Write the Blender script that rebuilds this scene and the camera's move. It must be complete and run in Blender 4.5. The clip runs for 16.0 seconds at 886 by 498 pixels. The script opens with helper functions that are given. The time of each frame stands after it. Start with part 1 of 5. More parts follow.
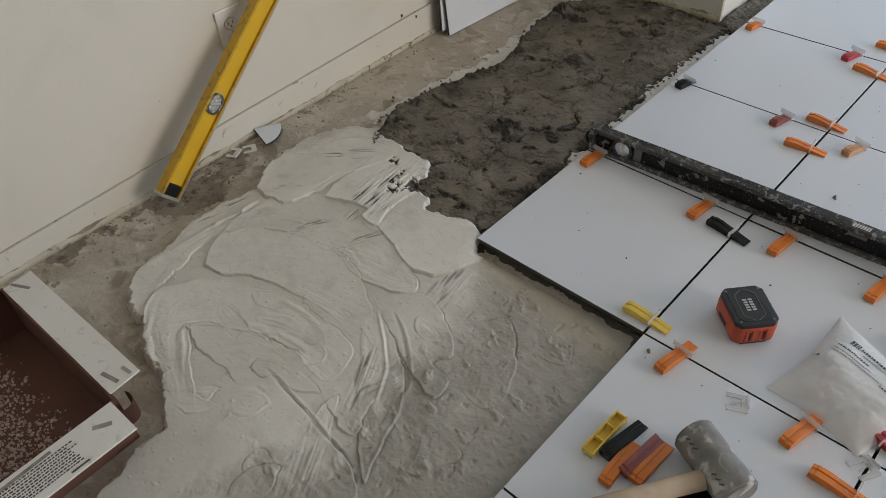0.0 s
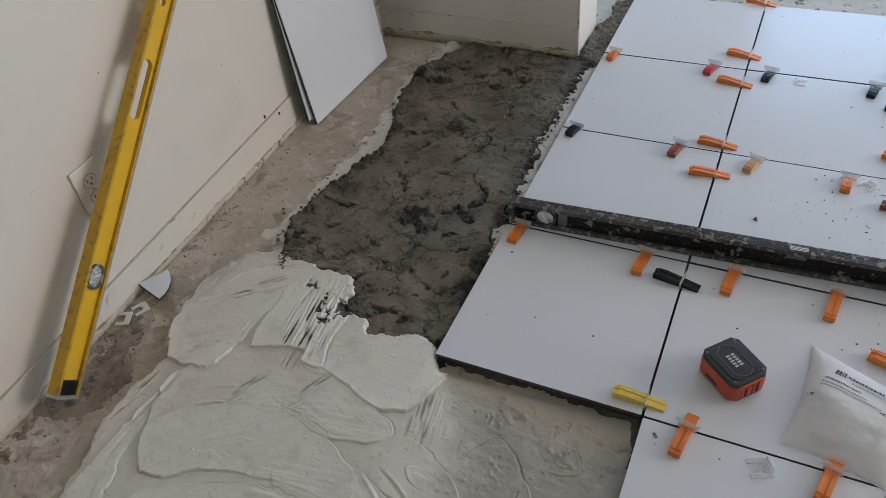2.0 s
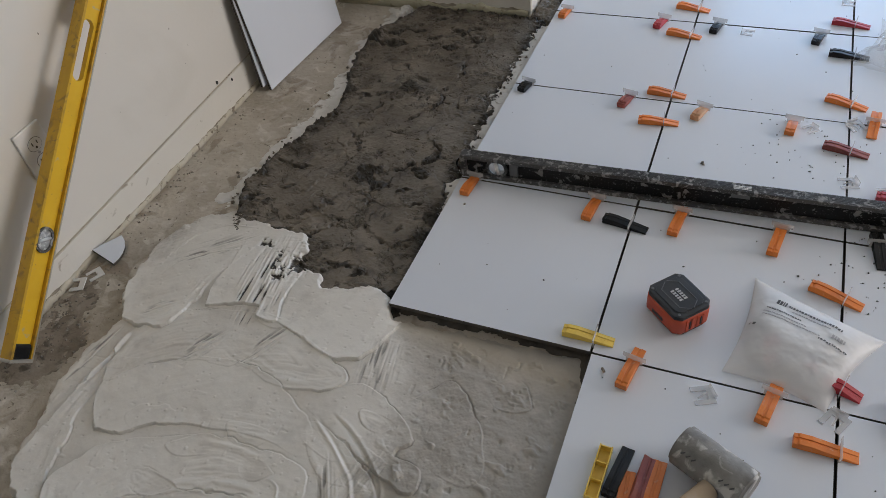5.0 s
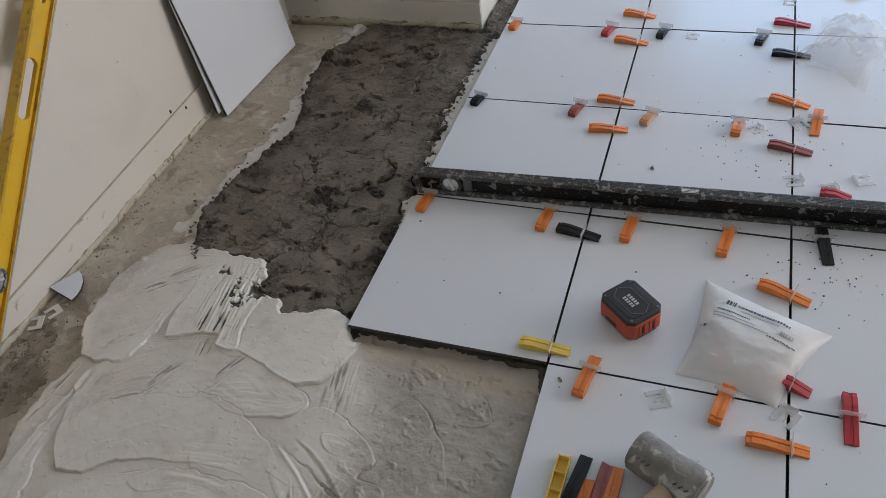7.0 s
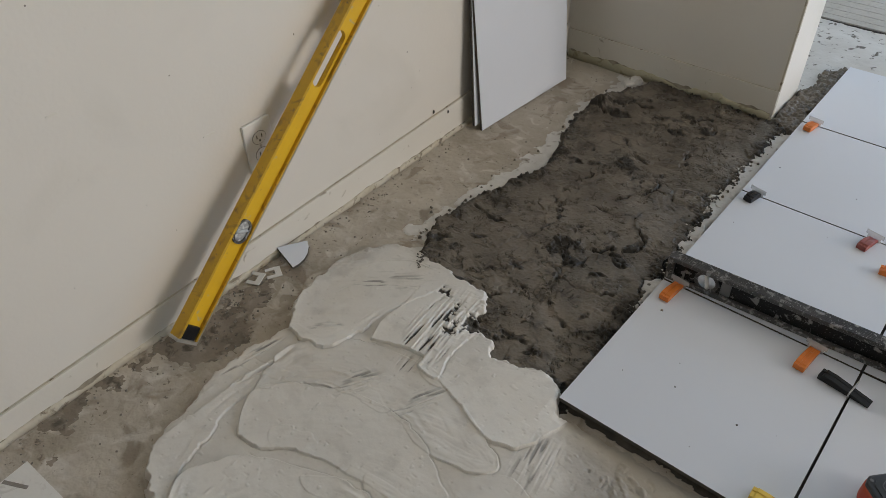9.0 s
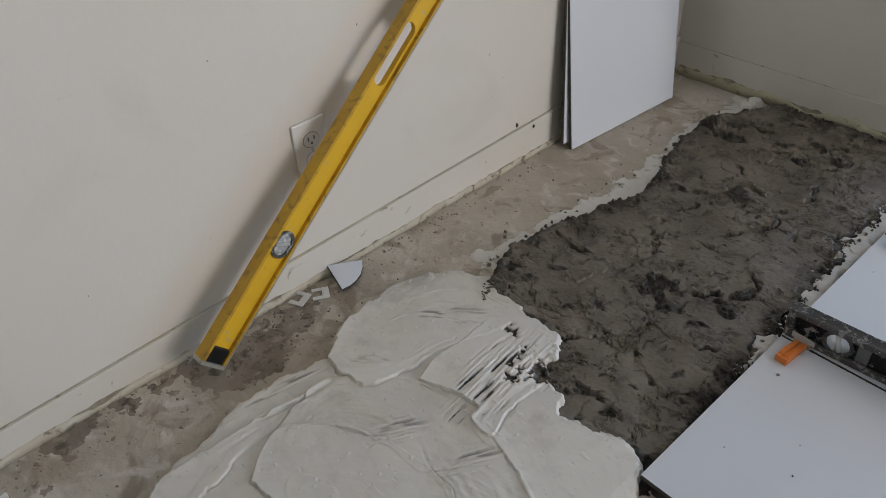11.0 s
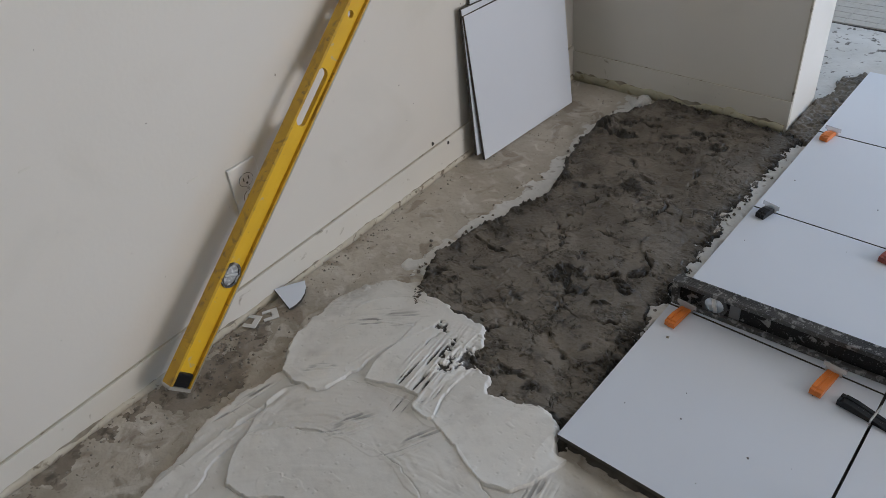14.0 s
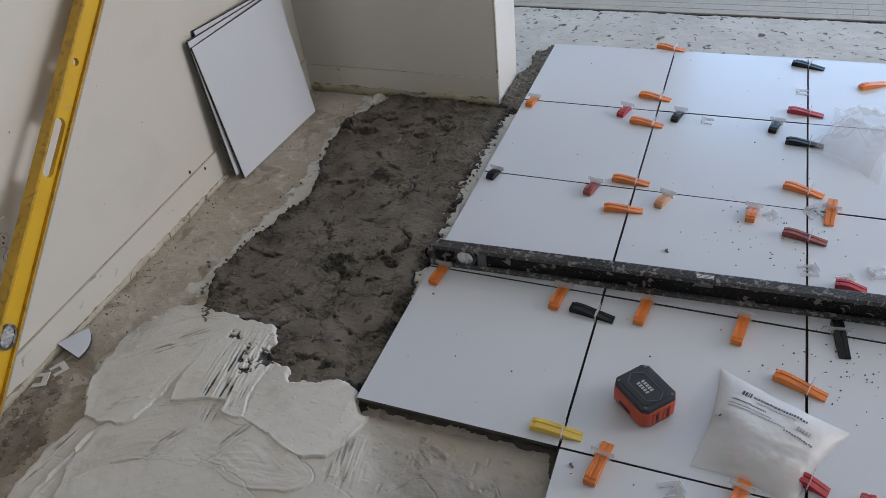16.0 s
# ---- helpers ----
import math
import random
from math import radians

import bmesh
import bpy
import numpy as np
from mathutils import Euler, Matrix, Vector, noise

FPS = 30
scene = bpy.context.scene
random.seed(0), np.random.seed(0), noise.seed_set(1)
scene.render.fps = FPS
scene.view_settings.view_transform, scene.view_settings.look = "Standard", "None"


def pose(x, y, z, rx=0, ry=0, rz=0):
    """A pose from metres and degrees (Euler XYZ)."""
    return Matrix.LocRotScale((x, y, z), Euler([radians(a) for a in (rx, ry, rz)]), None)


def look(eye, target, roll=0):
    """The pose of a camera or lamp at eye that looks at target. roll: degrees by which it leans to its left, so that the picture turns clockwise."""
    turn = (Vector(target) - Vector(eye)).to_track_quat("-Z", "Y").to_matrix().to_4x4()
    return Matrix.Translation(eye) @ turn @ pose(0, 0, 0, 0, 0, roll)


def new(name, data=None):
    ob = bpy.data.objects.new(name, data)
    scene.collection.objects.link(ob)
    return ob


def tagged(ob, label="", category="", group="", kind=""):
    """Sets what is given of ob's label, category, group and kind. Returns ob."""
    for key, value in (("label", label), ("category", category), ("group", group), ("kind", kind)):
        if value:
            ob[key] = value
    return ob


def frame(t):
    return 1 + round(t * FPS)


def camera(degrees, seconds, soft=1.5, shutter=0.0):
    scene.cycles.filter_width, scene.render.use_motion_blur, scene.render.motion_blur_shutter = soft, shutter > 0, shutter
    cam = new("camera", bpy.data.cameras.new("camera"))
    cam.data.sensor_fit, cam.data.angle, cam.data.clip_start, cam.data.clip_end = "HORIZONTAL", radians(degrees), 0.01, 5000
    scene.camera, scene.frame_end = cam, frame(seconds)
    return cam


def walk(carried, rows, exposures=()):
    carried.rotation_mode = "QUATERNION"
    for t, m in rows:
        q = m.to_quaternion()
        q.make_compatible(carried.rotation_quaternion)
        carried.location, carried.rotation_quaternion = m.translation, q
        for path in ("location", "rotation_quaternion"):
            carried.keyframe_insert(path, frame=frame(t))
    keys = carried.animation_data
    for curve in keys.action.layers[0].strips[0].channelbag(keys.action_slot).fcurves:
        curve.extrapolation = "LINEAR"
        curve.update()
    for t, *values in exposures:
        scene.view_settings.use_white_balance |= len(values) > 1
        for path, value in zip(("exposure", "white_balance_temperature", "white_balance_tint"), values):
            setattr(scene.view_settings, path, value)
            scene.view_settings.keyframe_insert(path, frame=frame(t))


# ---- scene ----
cam = camera(61.9, 16.0, soft=0.8)
PATH = [
    (0, (0.372, -0.853, 1.057), (-0.675, 0.162, -0.312), -4.5),
    (0.5, (0.149, -0.856, 1.096), (-0.744, 0.27, -0.295), -7.4),
    (1, (0.051, -0.812, 1.104), (-0.708, 0.386, -0.306), -8.3),
    (1.5, (0.068, -0.781, 1.129), (-0.669, 0.441, -0.273), -8.7),
    (2, (0.092, -0.776, 1.133), (-0.636, 0.493, -0.23), -7.9),
    (2.5, (0.12, -0.78, 1.123), (-0.592, 0.512, -0.227), -8.1),
    (3, (0.136, -0.781, 1.131), (-0.586, 0.549, -0.177), -8.5),
    (3.5, (0.144, -0.785, 1.134), (-0.572, 0.582, -0.138), -8.0),
    (4, (0.147, -0.789, 1.127), (-0.566, 0.581, -0.143), -7.9),
    (4.5, (0.154, -0.809, 1.082), (-0.524, 0.454, -0.312), -8.5),
    (7, (0.216, -0.786, 1.098), (-0.414, 0.512, -0.287), -10.4),
    (7.5, (0.22, -0.768, 1.099), (-0.414, 0.534, -0.28), -10.6),
    (8, (0.215, -0.762, 1.098), (-0.432, 0.543, -0.272), -10.9),
    (8.5, (0.161, -0.791, 1.098), (-0.61, 0.472, -0.248), -5.6),
    (9, (-0.01, -0.763, 1.088), (-1.001, 0.379, -0.222), -1.5),
    (9.5, (-0.08, -0.684, 1.007), (-1.167, 0.388, -0.285), -2.9),
    (9.7, (-0.082, -0.651, 0.962), (-1.207, 0.4, -0.315), -3.4),
    (12, (-0.105, -0.602, 0.941), (-1.315, 0.397, -0.299), -3.6),
    (12.5, (-0.108, -0.6, 0.949), (-1.321, 0.393, -0.292), -3.8),
    (13, (-0.093, -0.604, 0.96), (-1.309, 0.386, -0.281), -4.1),
    (13.5, (-0.027, -0.625, 1.018), (-1.23, 0.381, -0.222), -5.6),
    (14, (0.051, -0.665, 1.06), (-1.068, 0.437, -0.178), -7.1),
    (14.5, (0.082, -0.744, 1.091), (-0.854, 0.505, -0.159), -7.8),
    (15, (0.116, -0.783, 1.115), (-0.689, 0.546, -0.144), -8.0),
    (15.5, (0.179, -0.774, 1.124), (-0.513, 0.61, -0.144), -7.7),
    (16, (0.188, -0.773, 1.122), (-0.471, 0.629, -0.143), -7.4),
]
walk(cam, [(t, look(eye, target, roll)) for t, eye, target, roll in PATH], [(0.0, 0.11, 6370, 14), (1.2, 0.10, 6120, 15), (3.0, 0.10, 6120, 17), (8.0, 0.09, 6120, 17), (9.0, 0.14, 6280, 15), (12.5, 0.13, 5760, 17), (14.5, 0.08, 5860, 16), (16.0, 0.06, 5900, 17)])

# ---- world and light ----
scene.view_settings.exposure = 0.0
world = bpy.data.worlds.new("sky")
scene.world = world
world.use_nodes = True
wn = world.node_tree
sky = wn.nodes.new("ShaderNodeTexSky")
sky.sky_type, sky.sun_disc, sky.sun_elevation, sky.sun_rotation = "NISHITA", False, radians(55), radians(20)
wn.links.new(sky.outputs[0], wn.nodes["Background"].inputs[0])
wn.nodes["Background"].inputs[1].default_value = 0.12
sun = new("sun", bpy.data.lights.new("sun", "SUN"))
sun.data.energy, sun.data.angle, sun.data.color = 1.0, radians(12), (1.0, 0.95, 0.88)
sun.matrix_world = look((1, 8, 12), (0.2, 4, 0))


def area(name, size_x, size_y, power, colour, eye, target):
    lamp = new(name, bpy.data.lights.new(name, "AREA"))
    lamp.data.shape, lamp.data.size, lamp.data.size_y = "RECTANGLE", size_x, size_y
    lamp.data.energy, lamp.data.color = power, colour
    lamp.matrix_world = look(eye, target)
    return lamp


area("daylight_patio_door", 2.7, 1.95, 50, (0.40, 0.69, 1.0), (1.25, 4.38, 1.0), (1.25, 0, 1.0))
area("daylight_side_window", 2.2, 1.6, 94, (1.0, 0.93, 0.82), (4.23, 2.0, 1.2), (0, 2.0, 1.1))


# ---- materials ----
def mat(name, c1, c2, scale=6.0, rough=0.6, bump=0.0, bscale=60.0, metal=0.0, c3=None, fine=40.0, spots=(0.55, 0.75), stretch=(1, 1, 1), detail=6.0, vary=0.0, alpha=1.0, trans=0.0, ior=1.5, rough2=None):
    """Two colours mixed by a broad noise, a third in spots of a finer one, relief by a third."""
    m = bpy.data.materials.new(name)
    m.use_nodes = True
    nt = m.node_tree
    N, L = nt.nodes, nt.links
    p = N["Principled BSDF"]
    tc, mp = N.new("ShaderNodeTexCoord"), N.new("ShaderNodeMapping")
    mp.inputs["Scale"].default_value = stretch
    L.new(tc.outputs["Object"], mp.inputs[0])

    def noise_tex(s, d=detail, dist=0.0):
        n = N.new("ShaderNodeTexNoise")
        n.inputs["Scale"].default_value, n.inputs["Detail"].default_value, n.inputs["Distortion"].default_value = s, d, dist
        L.new(mp.outputs[0], n.inputs["Vector"])
        return n

    def ramp(src, a, b):
        r = N.new("ShaderNodeMapRange")
        r.inputs[1].default_value, r.inputs[2].default_value = a, b
        L.new(src, r.inputs[0])
        return r.outputs[0]

    def mix(f, a, b):
        x = N.new("ShaderNodeMix")
        x.data_type = "RGBA"
        if isinstance(f, float):
            x.inputs[0].default_value = f
        else:
            L.new(f, x.inputs[0])
        for i, v in ((6, a), (7, b)):
            if isinstance(v, tuple):
                x.inputs[i].default_value = (*v, 1)
            else:
                L.new(v, x.inputs[i])
        return x.outputs[2]

    broad = noise_tex(scale)
    col = mix(ramp(broad.outputs[0], 0.32, 0.68), c1, c2)
    if c3:
        sp = noise_tex(fine, 5.0, 0.6)
        f = ramp(sp.outputs[0], *spots)
        col = mix(f, col, c3)
    if vary:
        oi = N.new("ShaderNodeObjectInfo")
        hsv = N.new("ShaderNodeHueSaturation")
        L.new(ramp(oi.outputs["Random"], 0.0, 1.0), hsv.inputs["Value"])
        r = hsv.inputs["Value"].links[0].from_node
        r.inputs[3].default_value, r.inputs[4].default_value = 1 - vary, 1 + vary
        L.new(col, hsv.inputs["Color"])
        col = hsv.outputs[0]
    L.new(col, p.inputs["Base Color"])
    p.inputs["Roughness"].default_value, p.inputs["Metallic"].default_value = rough, metal
    if rough2 is not None:
        rr = N.new("ShaderNodeMapRange")
        rr.inputs[1].default_value, rr.inputs[2].default_value, rr.inputs[3].default_value, rr.inputs[4].default_value = 0.35, 0.65, rough, rough2
        L.new(noise_tex(fine * 0.6).outputs[0], rr.inputs[0])
        L.new(rr.outputs[0], p.inputs["Roughness"])
    p.inputs["Alpha"].default_value, p.inputs["Transmission Weight"].default_value, p.inputs["IOR"].default_value = alpha, trans, ior
    if bump:
        b = N.new("ShaderNodeBump")
        b.inputs["Strength"].default_value, b.inputs["Distance"].default_value = 1.0, bump
        L.new(noise_tex(bscale, 8.0).outputs[0], b.inputs["Height"])
        L.new(b.outputs[0], p.inputs["Normal"])
    return m


def attribute_mix(m, attribute, colour, rough=None, rag=0.0, rscale=60.0, lift=0.5, span=0.9):
    """Blends another colour in by a value that the mesh carries, with a ragged edge."""
    nt = m.node_tree
    N, L = nt.nodes, nt.links
    p = N["Principled BSDF"]
    a = N.new("ShaderNodeAttribute")
    a.attribute_name = attribute
    f = a.outputs["Fac"]
    if rag:
        tc, n, ma = N.new("ShaderNodeTexCoord"), N.new("ShaderNodeTexNoise"), N.new("ShaderNodeMath")
        n.inputs["Scale"].default_value, n.inputs["Detail"].default_value = rscale, 6
        L.new(tc.outputs["Object"], n.inputs["Vector"])
        ma.operation = "MULTIPLY_ADD"
        L.new(n.outputs[0], ma.inputs[0])
        ma.inputs[1].default_value = rag
        L.new(f, ma.inputs[2])
        r = N.new("ShaderNodeMapRange")
        r.inputs[1].default_value, r.inputs[2].default_value = lift * rag + 0.05, lift * rag + 0.05 + span
        L.new(ma.outputs[0], r.inputs[0])
        f = r.outputs[0]
    x = N.new("ShaderNodeMix")
    x.data_type = "RGBA"
    L.new(f, x.inputs[0])
    L.new(p.inputs["Base Color"].links[0].from_socket, x.inputs[6])
    x.inputs[7].default_value = (*colour, 1)
    L.new(x.outputs[2], p.inputs["Base Color"])
    return m


def speckle(m, colour, scale, lo, hi, detail=6.0, much=1.0):
    """One more colour, in blotches of a noise."""
    nt = m.node_tree
    N, L = nt.nodes, nt.links
    p = N["Principled BSDF"]
    tc, n, r, x = N.new("ShaderNodeTexCoord"), N.new("ShaderNodeTexNoise"), N.new("ShaderNodeMapRange"), N.new("ShaderNodeMix")
    n.inputs["Scale"].default_value, n.inputs["Detail"].default_value, n.inputs["Distortion"].default_value = scale, detail, 0.8
    L.new(tc.outputs["Object"], n.inputs["Vector"])
    r.inputs[1].default_value, r.inputs[2].default_value, r.inputs[4].default_value = lo, hi, much
    L.new(n.outputs[0], r.inputs[0])
    x.data_type = "RGBA"
    L.new(r.outputs[0], x.inputs[0])
    L.new(p.inputs["Base Color"].links[0].from_socket, x.inputs[6])
    x.inputs[7].default_value = (*colour, 1)
    L.new(x.outputs[2], p.inputs["Base Color"])
    return m


M_WALL = mat("wall_paint", (0.70, 0.668, 0.600), (0.73, 0.700, 0.636), 1.7, 0.55, 0.0003, 110, c3=(0.66, 0.63, 0.56), fine=4.0, spots=(0.58, 0.8))
M_BASE = mat("baseboard_paint", (0.69, 0.662, 0.585), (0.73, 0.70, 0.63), 5, 0.42, 0.0006, 60, c3=(0.42, 0.38, 0.30), fine=28, spots=(0.66, 0.74))
M_CAULK = mat("old_caulk", (0.52, 0.47, 0.36), (0.62, 0.58, 0.48), 14, 0.8, 0.003, 70, c3=(0.22, 0.18, 0.13), fine=45, spots=(0.58, 0.68))
M_CONC = mat("bare_concrete", (0.37, 0.322, 0.252), (0.60, 0.55, 0.465), 5.5, 0.82, 0.0050, 60, c3=(0.62, 0.58, 0.52), fine=24, spots=(0.53, 0.78), rough2=0.95)
speckle(M_CONC, (0.30, 0.245, 0.185), 11, 0.56, 0.64, 9, 0.75)
speckle(M_CONC, (0.66, 0.62, 0.55), 17, 0.60, 0.68, 9, 0.8)
speckle(M_CONC, (0.17, 0.14, 0.11), 75, 0.66, 0.71, 4, 0.8)
M_DIRT = mat("damp_dirt", (0.20, 0.168, 0.128), (0.35, 0.30, 0.24), 14, 0.9, 0.003, 60, c3=(0.13, 0.11, 0.085), fine=40, spots=(0.54, 0.66))
speckle(M_DIRT, (0.42, 0.37, 0.30), 26, 0.56, 0.66, 8, 0.8)
M_PALE = mat("mortar_stained_slab", (0.50, 0.49, 0.46), (0.62, 0.61, 0.585), 6, 0.85, 0.002, 60, c3=(0.13, 0.115, 0.10), fine=36, spots=(0.60, 0.66))
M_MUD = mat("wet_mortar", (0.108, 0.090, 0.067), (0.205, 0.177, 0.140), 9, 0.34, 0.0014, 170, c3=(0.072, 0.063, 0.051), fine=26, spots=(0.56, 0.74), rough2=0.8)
# torn mortar coloured darker: its moist inside, and shade deepened in the crevices
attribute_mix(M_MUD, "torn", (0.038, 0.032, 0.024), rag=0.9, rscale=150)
M_THIN = mat("thinset", (0.575, 0.545, 0.490), (0.655, 0.627, 0.570), 7, 0.45, 0.0005, 120, c3=(0.69, 0.665, 0.612), fine=18, spots=(0.55, 0.75), rough2=0.72)
# each lay of the trowel is mixed towards its own lighter tone
attribute_mix(M_THIN, "lay_tone", (0.80, 0.779, 0.725), rag=0.3, rscale=14)
attribute_mix(M_THIN, "scrape", (0.30, 0.29, 0.265), rag=0.5, rscale=90)
attribute_mix(M_THIN, "thin", (0.40, 0.378, 0.338), rag=1.2, rscale=30)
attribute_mix(M_THIN, "mud", (0.09, 0.083, 0.072), rag=1.0, rscale=130, lift=0.76, span=0.4)
attribute_mix(M_THIN, "tan", (0.46, 0.42, 0.345), rag=0.4, rscale=20)
M_RESID = mat("dried_thinset", (0.64, 0.62, 0.575), (0.74, 0.72, 0.68), 18, 0.8, 0.002, 90, c3=(0.33, 0.29, 0.24), fine=40, spots=(0.60, 0.72))
# mortar under the tiles, darker than the open bed to deepen the shaded gap
M_BED = mat("shaded_mortar_bed", (0.040, 0.034, 0.027), (0.085, 0.073, 0.058), 18, 0.7, 0.003, 110)
M_BODY = mat("tile_body", (0.055, 0.047, 0.039), (0.09, 0.08, 0.068), 20, 0.8, 0.0004, 150)
# blue put into the glaze's base colour in place of reflected sky
M_TILE = mat("tile_glaze", (0.70, 0.738, 0.80), (0.72, 0.757, 0.818), 3, 0.21, 0.00003, 25, vary=0.008, ior=1.37)
M_ORANGE = mat("orange_plastic", (0.80, 0.235, 0.035), (0.72, 0.20, 0.03), 30, 0.42, 0.0003, 200, c3=(0.70, 0.42, 0.24), fine=60, spots=(0.66, 0.8), vary=0.1)
M_DUSTY = mat("dusty_orange_plastic", (0.62, 0.25, 0.09), (0.60, 0.40, 0.26), 40, 0.7, 0.0003, 200)
M_RED = mat("red_plastic", (0.50, 0.035, 0.045), (0.42, 0.03, 0.04), 30, 0.4, 0.0003, 200)
M_BRICK = mat("brown_red_plastic", (0.32, 0.085, 0.06), (0.26, 0.06, 0.05), 30, 0.5, 0.0003, 200, c3=(0.42, 0.2, 0.15), fine=60, spots=(0.66, 0.8))
M_BLACK = mat("black_plastic", (0.008, 0.008, 0.009), (0.015, 0.015, 0.016), 30, 0.38, 0.0003, 200, c3=(0.25, 0.245, 0.24), fine=90, spots=(0.70, 0.76), ior=1.36)
M_YELPL = mat("yellow_plastic", (0.86, 0.62, 0.10), (0.82, 0.57, 0.10), 30, 0.4, 0.0003, 200)
M_CLEAR = mat("milky_plastic", (0.80, 0.80, 0.80), (0.85, 0.85, 0.85), 30, 0.3, alpha=0.38)
M_WHITEPL = mat("white_plastic", (0.74, 0.735, 0.71), (0.78, 0.775, 0.755), 30, 0.35)
M_YELLOW = mat("yellow_enamel", (0.78, 0.48, 0.010), (0.72, 0.43, 0.010), 11, 0.42, 0.0002, 90, c3=(0.34, 0.21, 0.06), fine=110, spots=(0.68, 0.80), rough2=0.6)
M_YELRAIL = mat("worn_yellow_rail", (0.64, 0.38, 0.015), (0.54, 0.31, 0.02), 25, 0.45, 0.0003, 90, c3=(0.20, 0.13, 0.05), fine=70, spots=(0.62, 0.74))
speckle(M_YELRAIL, (0.26, 0.16, 0.035), 34, 0.52, 0.70, 10, 0.8)
speckle(M_YELLOW, (0.50, 0.42, 0.24), 30, 0.66, 0.72, 10, 0.8)
M_ALU = mat("bare_aluminium", (0.55, 0.54, 0.50), (0.42, 0.41, 0.38), 40, 0.45, metal=0.7)
M_BLVL = mat("scuffed_black_metal", (0.006, 0.006, 0.007), (0.016, 0.016, 0.016), 18, 0.35, 0.0004, 120, stretch=(0.3, 1, 1), ior=1.3)
speckle(M_BLVL, (0.24, 0.235, 0.225), 45, 0.60, 0.64, 12, 0.9)
speckle(M_BLVL, (0.16, 0.157, 0.15), 260, 0.62, 0.68, 6, 0.8)
M_BLRAIL = mat("worn_black_rail", (0.022, 0.022, 0.022), (0.085, 0.083, 0.080), 26, 0.5, 0.0005, 160, stretch=(0.16, 1, 1), detail=9)
speckle(M_BLRAIL, (0.32, 0.315, 0.305), 70, 0.55, 0.64, 12, 0.9)
speckle(M_BLRAIL, (0.42, 0.415, 0.40), 320, 0.62, 0.68, 6, 0.8)
M_DIRTGL = mat("dirty_vial", (0.42, 0.43, 0.43), (0.15, 0.155, 0.155), 60, 0.3, 0.0004, 120, c3=(0.62, 0.63, 0.62), fine=90, spots=(0.5, 0.6))
M_VIAL = mat("clear_vial", (0.90, 0.92, 0.90), (0.82, 0.84, 0.82), 40, 0.1, alpha=0.45)
M_RUBBER = mat("grey_rubber", (0.16, 0.155, 0.145), (0.33, 0.325, 0.31), 22, 0.75, 0.0016, 90, c3=(0.55, 0.54, 0.52), fine=36, spots=(0.55, 0.64))
M_WOOD = mat("handle_wood", (0.42, 0.31, 0.21), (0.52, 0.41, 0.29), 12, 0.6, 0.0006, 90, stretch=(1, 1, 0.1), c3=(0.45, 0.42, 0.38), fine=30, spots=(0.56, 0.7))
M_CARD = mat("brown_cardboard", (0.13, 0.058, 0.042), (0.17, 0.078, 0.056), 8, 0.85, 0.0004, 150)
M_CARDW = mat("white_cardboard", (0.80, 0.785, 0.75), (0.84, 0.83, 0.80), 7, 0.7, 0.0003, 150)
speckle(M_CARDW, (0.30, 0.265, 0.235), 16, 0.66, 0.72, 9, 0.75)
speckle(M_CARDW, (0.55, 0.52, 0.48), 60, 0.62, 0.72, 5, 0.5)
M_SPO = mat("orange_rubber", (0.52, 0.085, 0.035), (0.46, 0.07, 0.03), 30, 0.5, 0.0003, 150)
M_SPB = mat("charcoal_plastic", (0.022, 0.023, 0.025), (0.03, 0.031, 0.033), 40, 0.5, 0.0003, 200)
M_SPG = mat("grey_print", (0.12, 0.122, 0.125), (0.14, 0.142, 0.145), 40, 0.5)
M_SPT = mat("satin_charcoal", (0.022, 0.023, 0.026), (0.03, 0.031, 0.034), 40, 0.32, 0.0002, 200)
M_PRINT = mat("light_print", (0.48, 0.48, 0.48), (0.5, 0.5, 0.5), 40, 0.5)
M_INK = mat("dark_ink", (0.06, 0.06, 0.065), (0.10, 0.10, 0.105), 40, 0.6)
M_FAINT = mat("faint_print", (0.30, 0.30, 0.31), (0.38, 0.38, 0.39), 40, 0.6)
M_FILM = mat("plastic_film", (0.84, 0.85, 0.87), (0.90, 0.91, 0.92), 20, 0.14, 0.0004, 60, alpha=0.20)
M_BAG = mat("milky_bag", (0.88, 0.885, 0.89), (0.92, 0.925, 0.93), 14, 0.4, 0.0006, 30, alpha=0.58)
M_BAGP = mat("printed_milky_bag", (0.90, 0.90, 0.90), (0.93, 0.93, 0.93), 14, 0.4, 0.0006, 30, alpha=0.93)
M_SHEET = mat("grid_backed_sheet", (0.43, 0.41, 0.37), (0.48, 0.46, 0.42), 5, 0.8, 0.001, 160, c3=(0.38, 0.36, 0.32), fine=60, spots=(0.5, 0.8))
M_DARK = mat("dark_edge", (0.03, 0.027, 0.024), (0.06, 0.055, 0.05), 30, 0.8)
M_OLIVE = mat("olive_caulk", (0.40, 0.37, 0.25), (0.52, 0.49, 0.36), 12, 0.8, 0.003, 60, c3=(0.26, 0.22, 0.14), fine=40, spots=(0.58, 0.7))
M_CRACK = mat("cracked_paint_joint", (0.20, 0.17, 0.125), (0.40, 0.36, 0.28), 30, 0.9, 0.001, 90)
M_SMUDGE = mat("tape_smudge", (0.24, 0.215, 0.195), (0.40, 0.37, 0.345), 45, 0.8)
M_CRUMB = mat("grit", (0.17, 0.15, 0.125), (0.38, 0.345, 0.30), 60, 0.9, vary=0.0)
M_FLECK = mat("white_flecks", (0.52, 0.42, 0.38), (0.68, 0.58, 0.54), 60, 0.9)
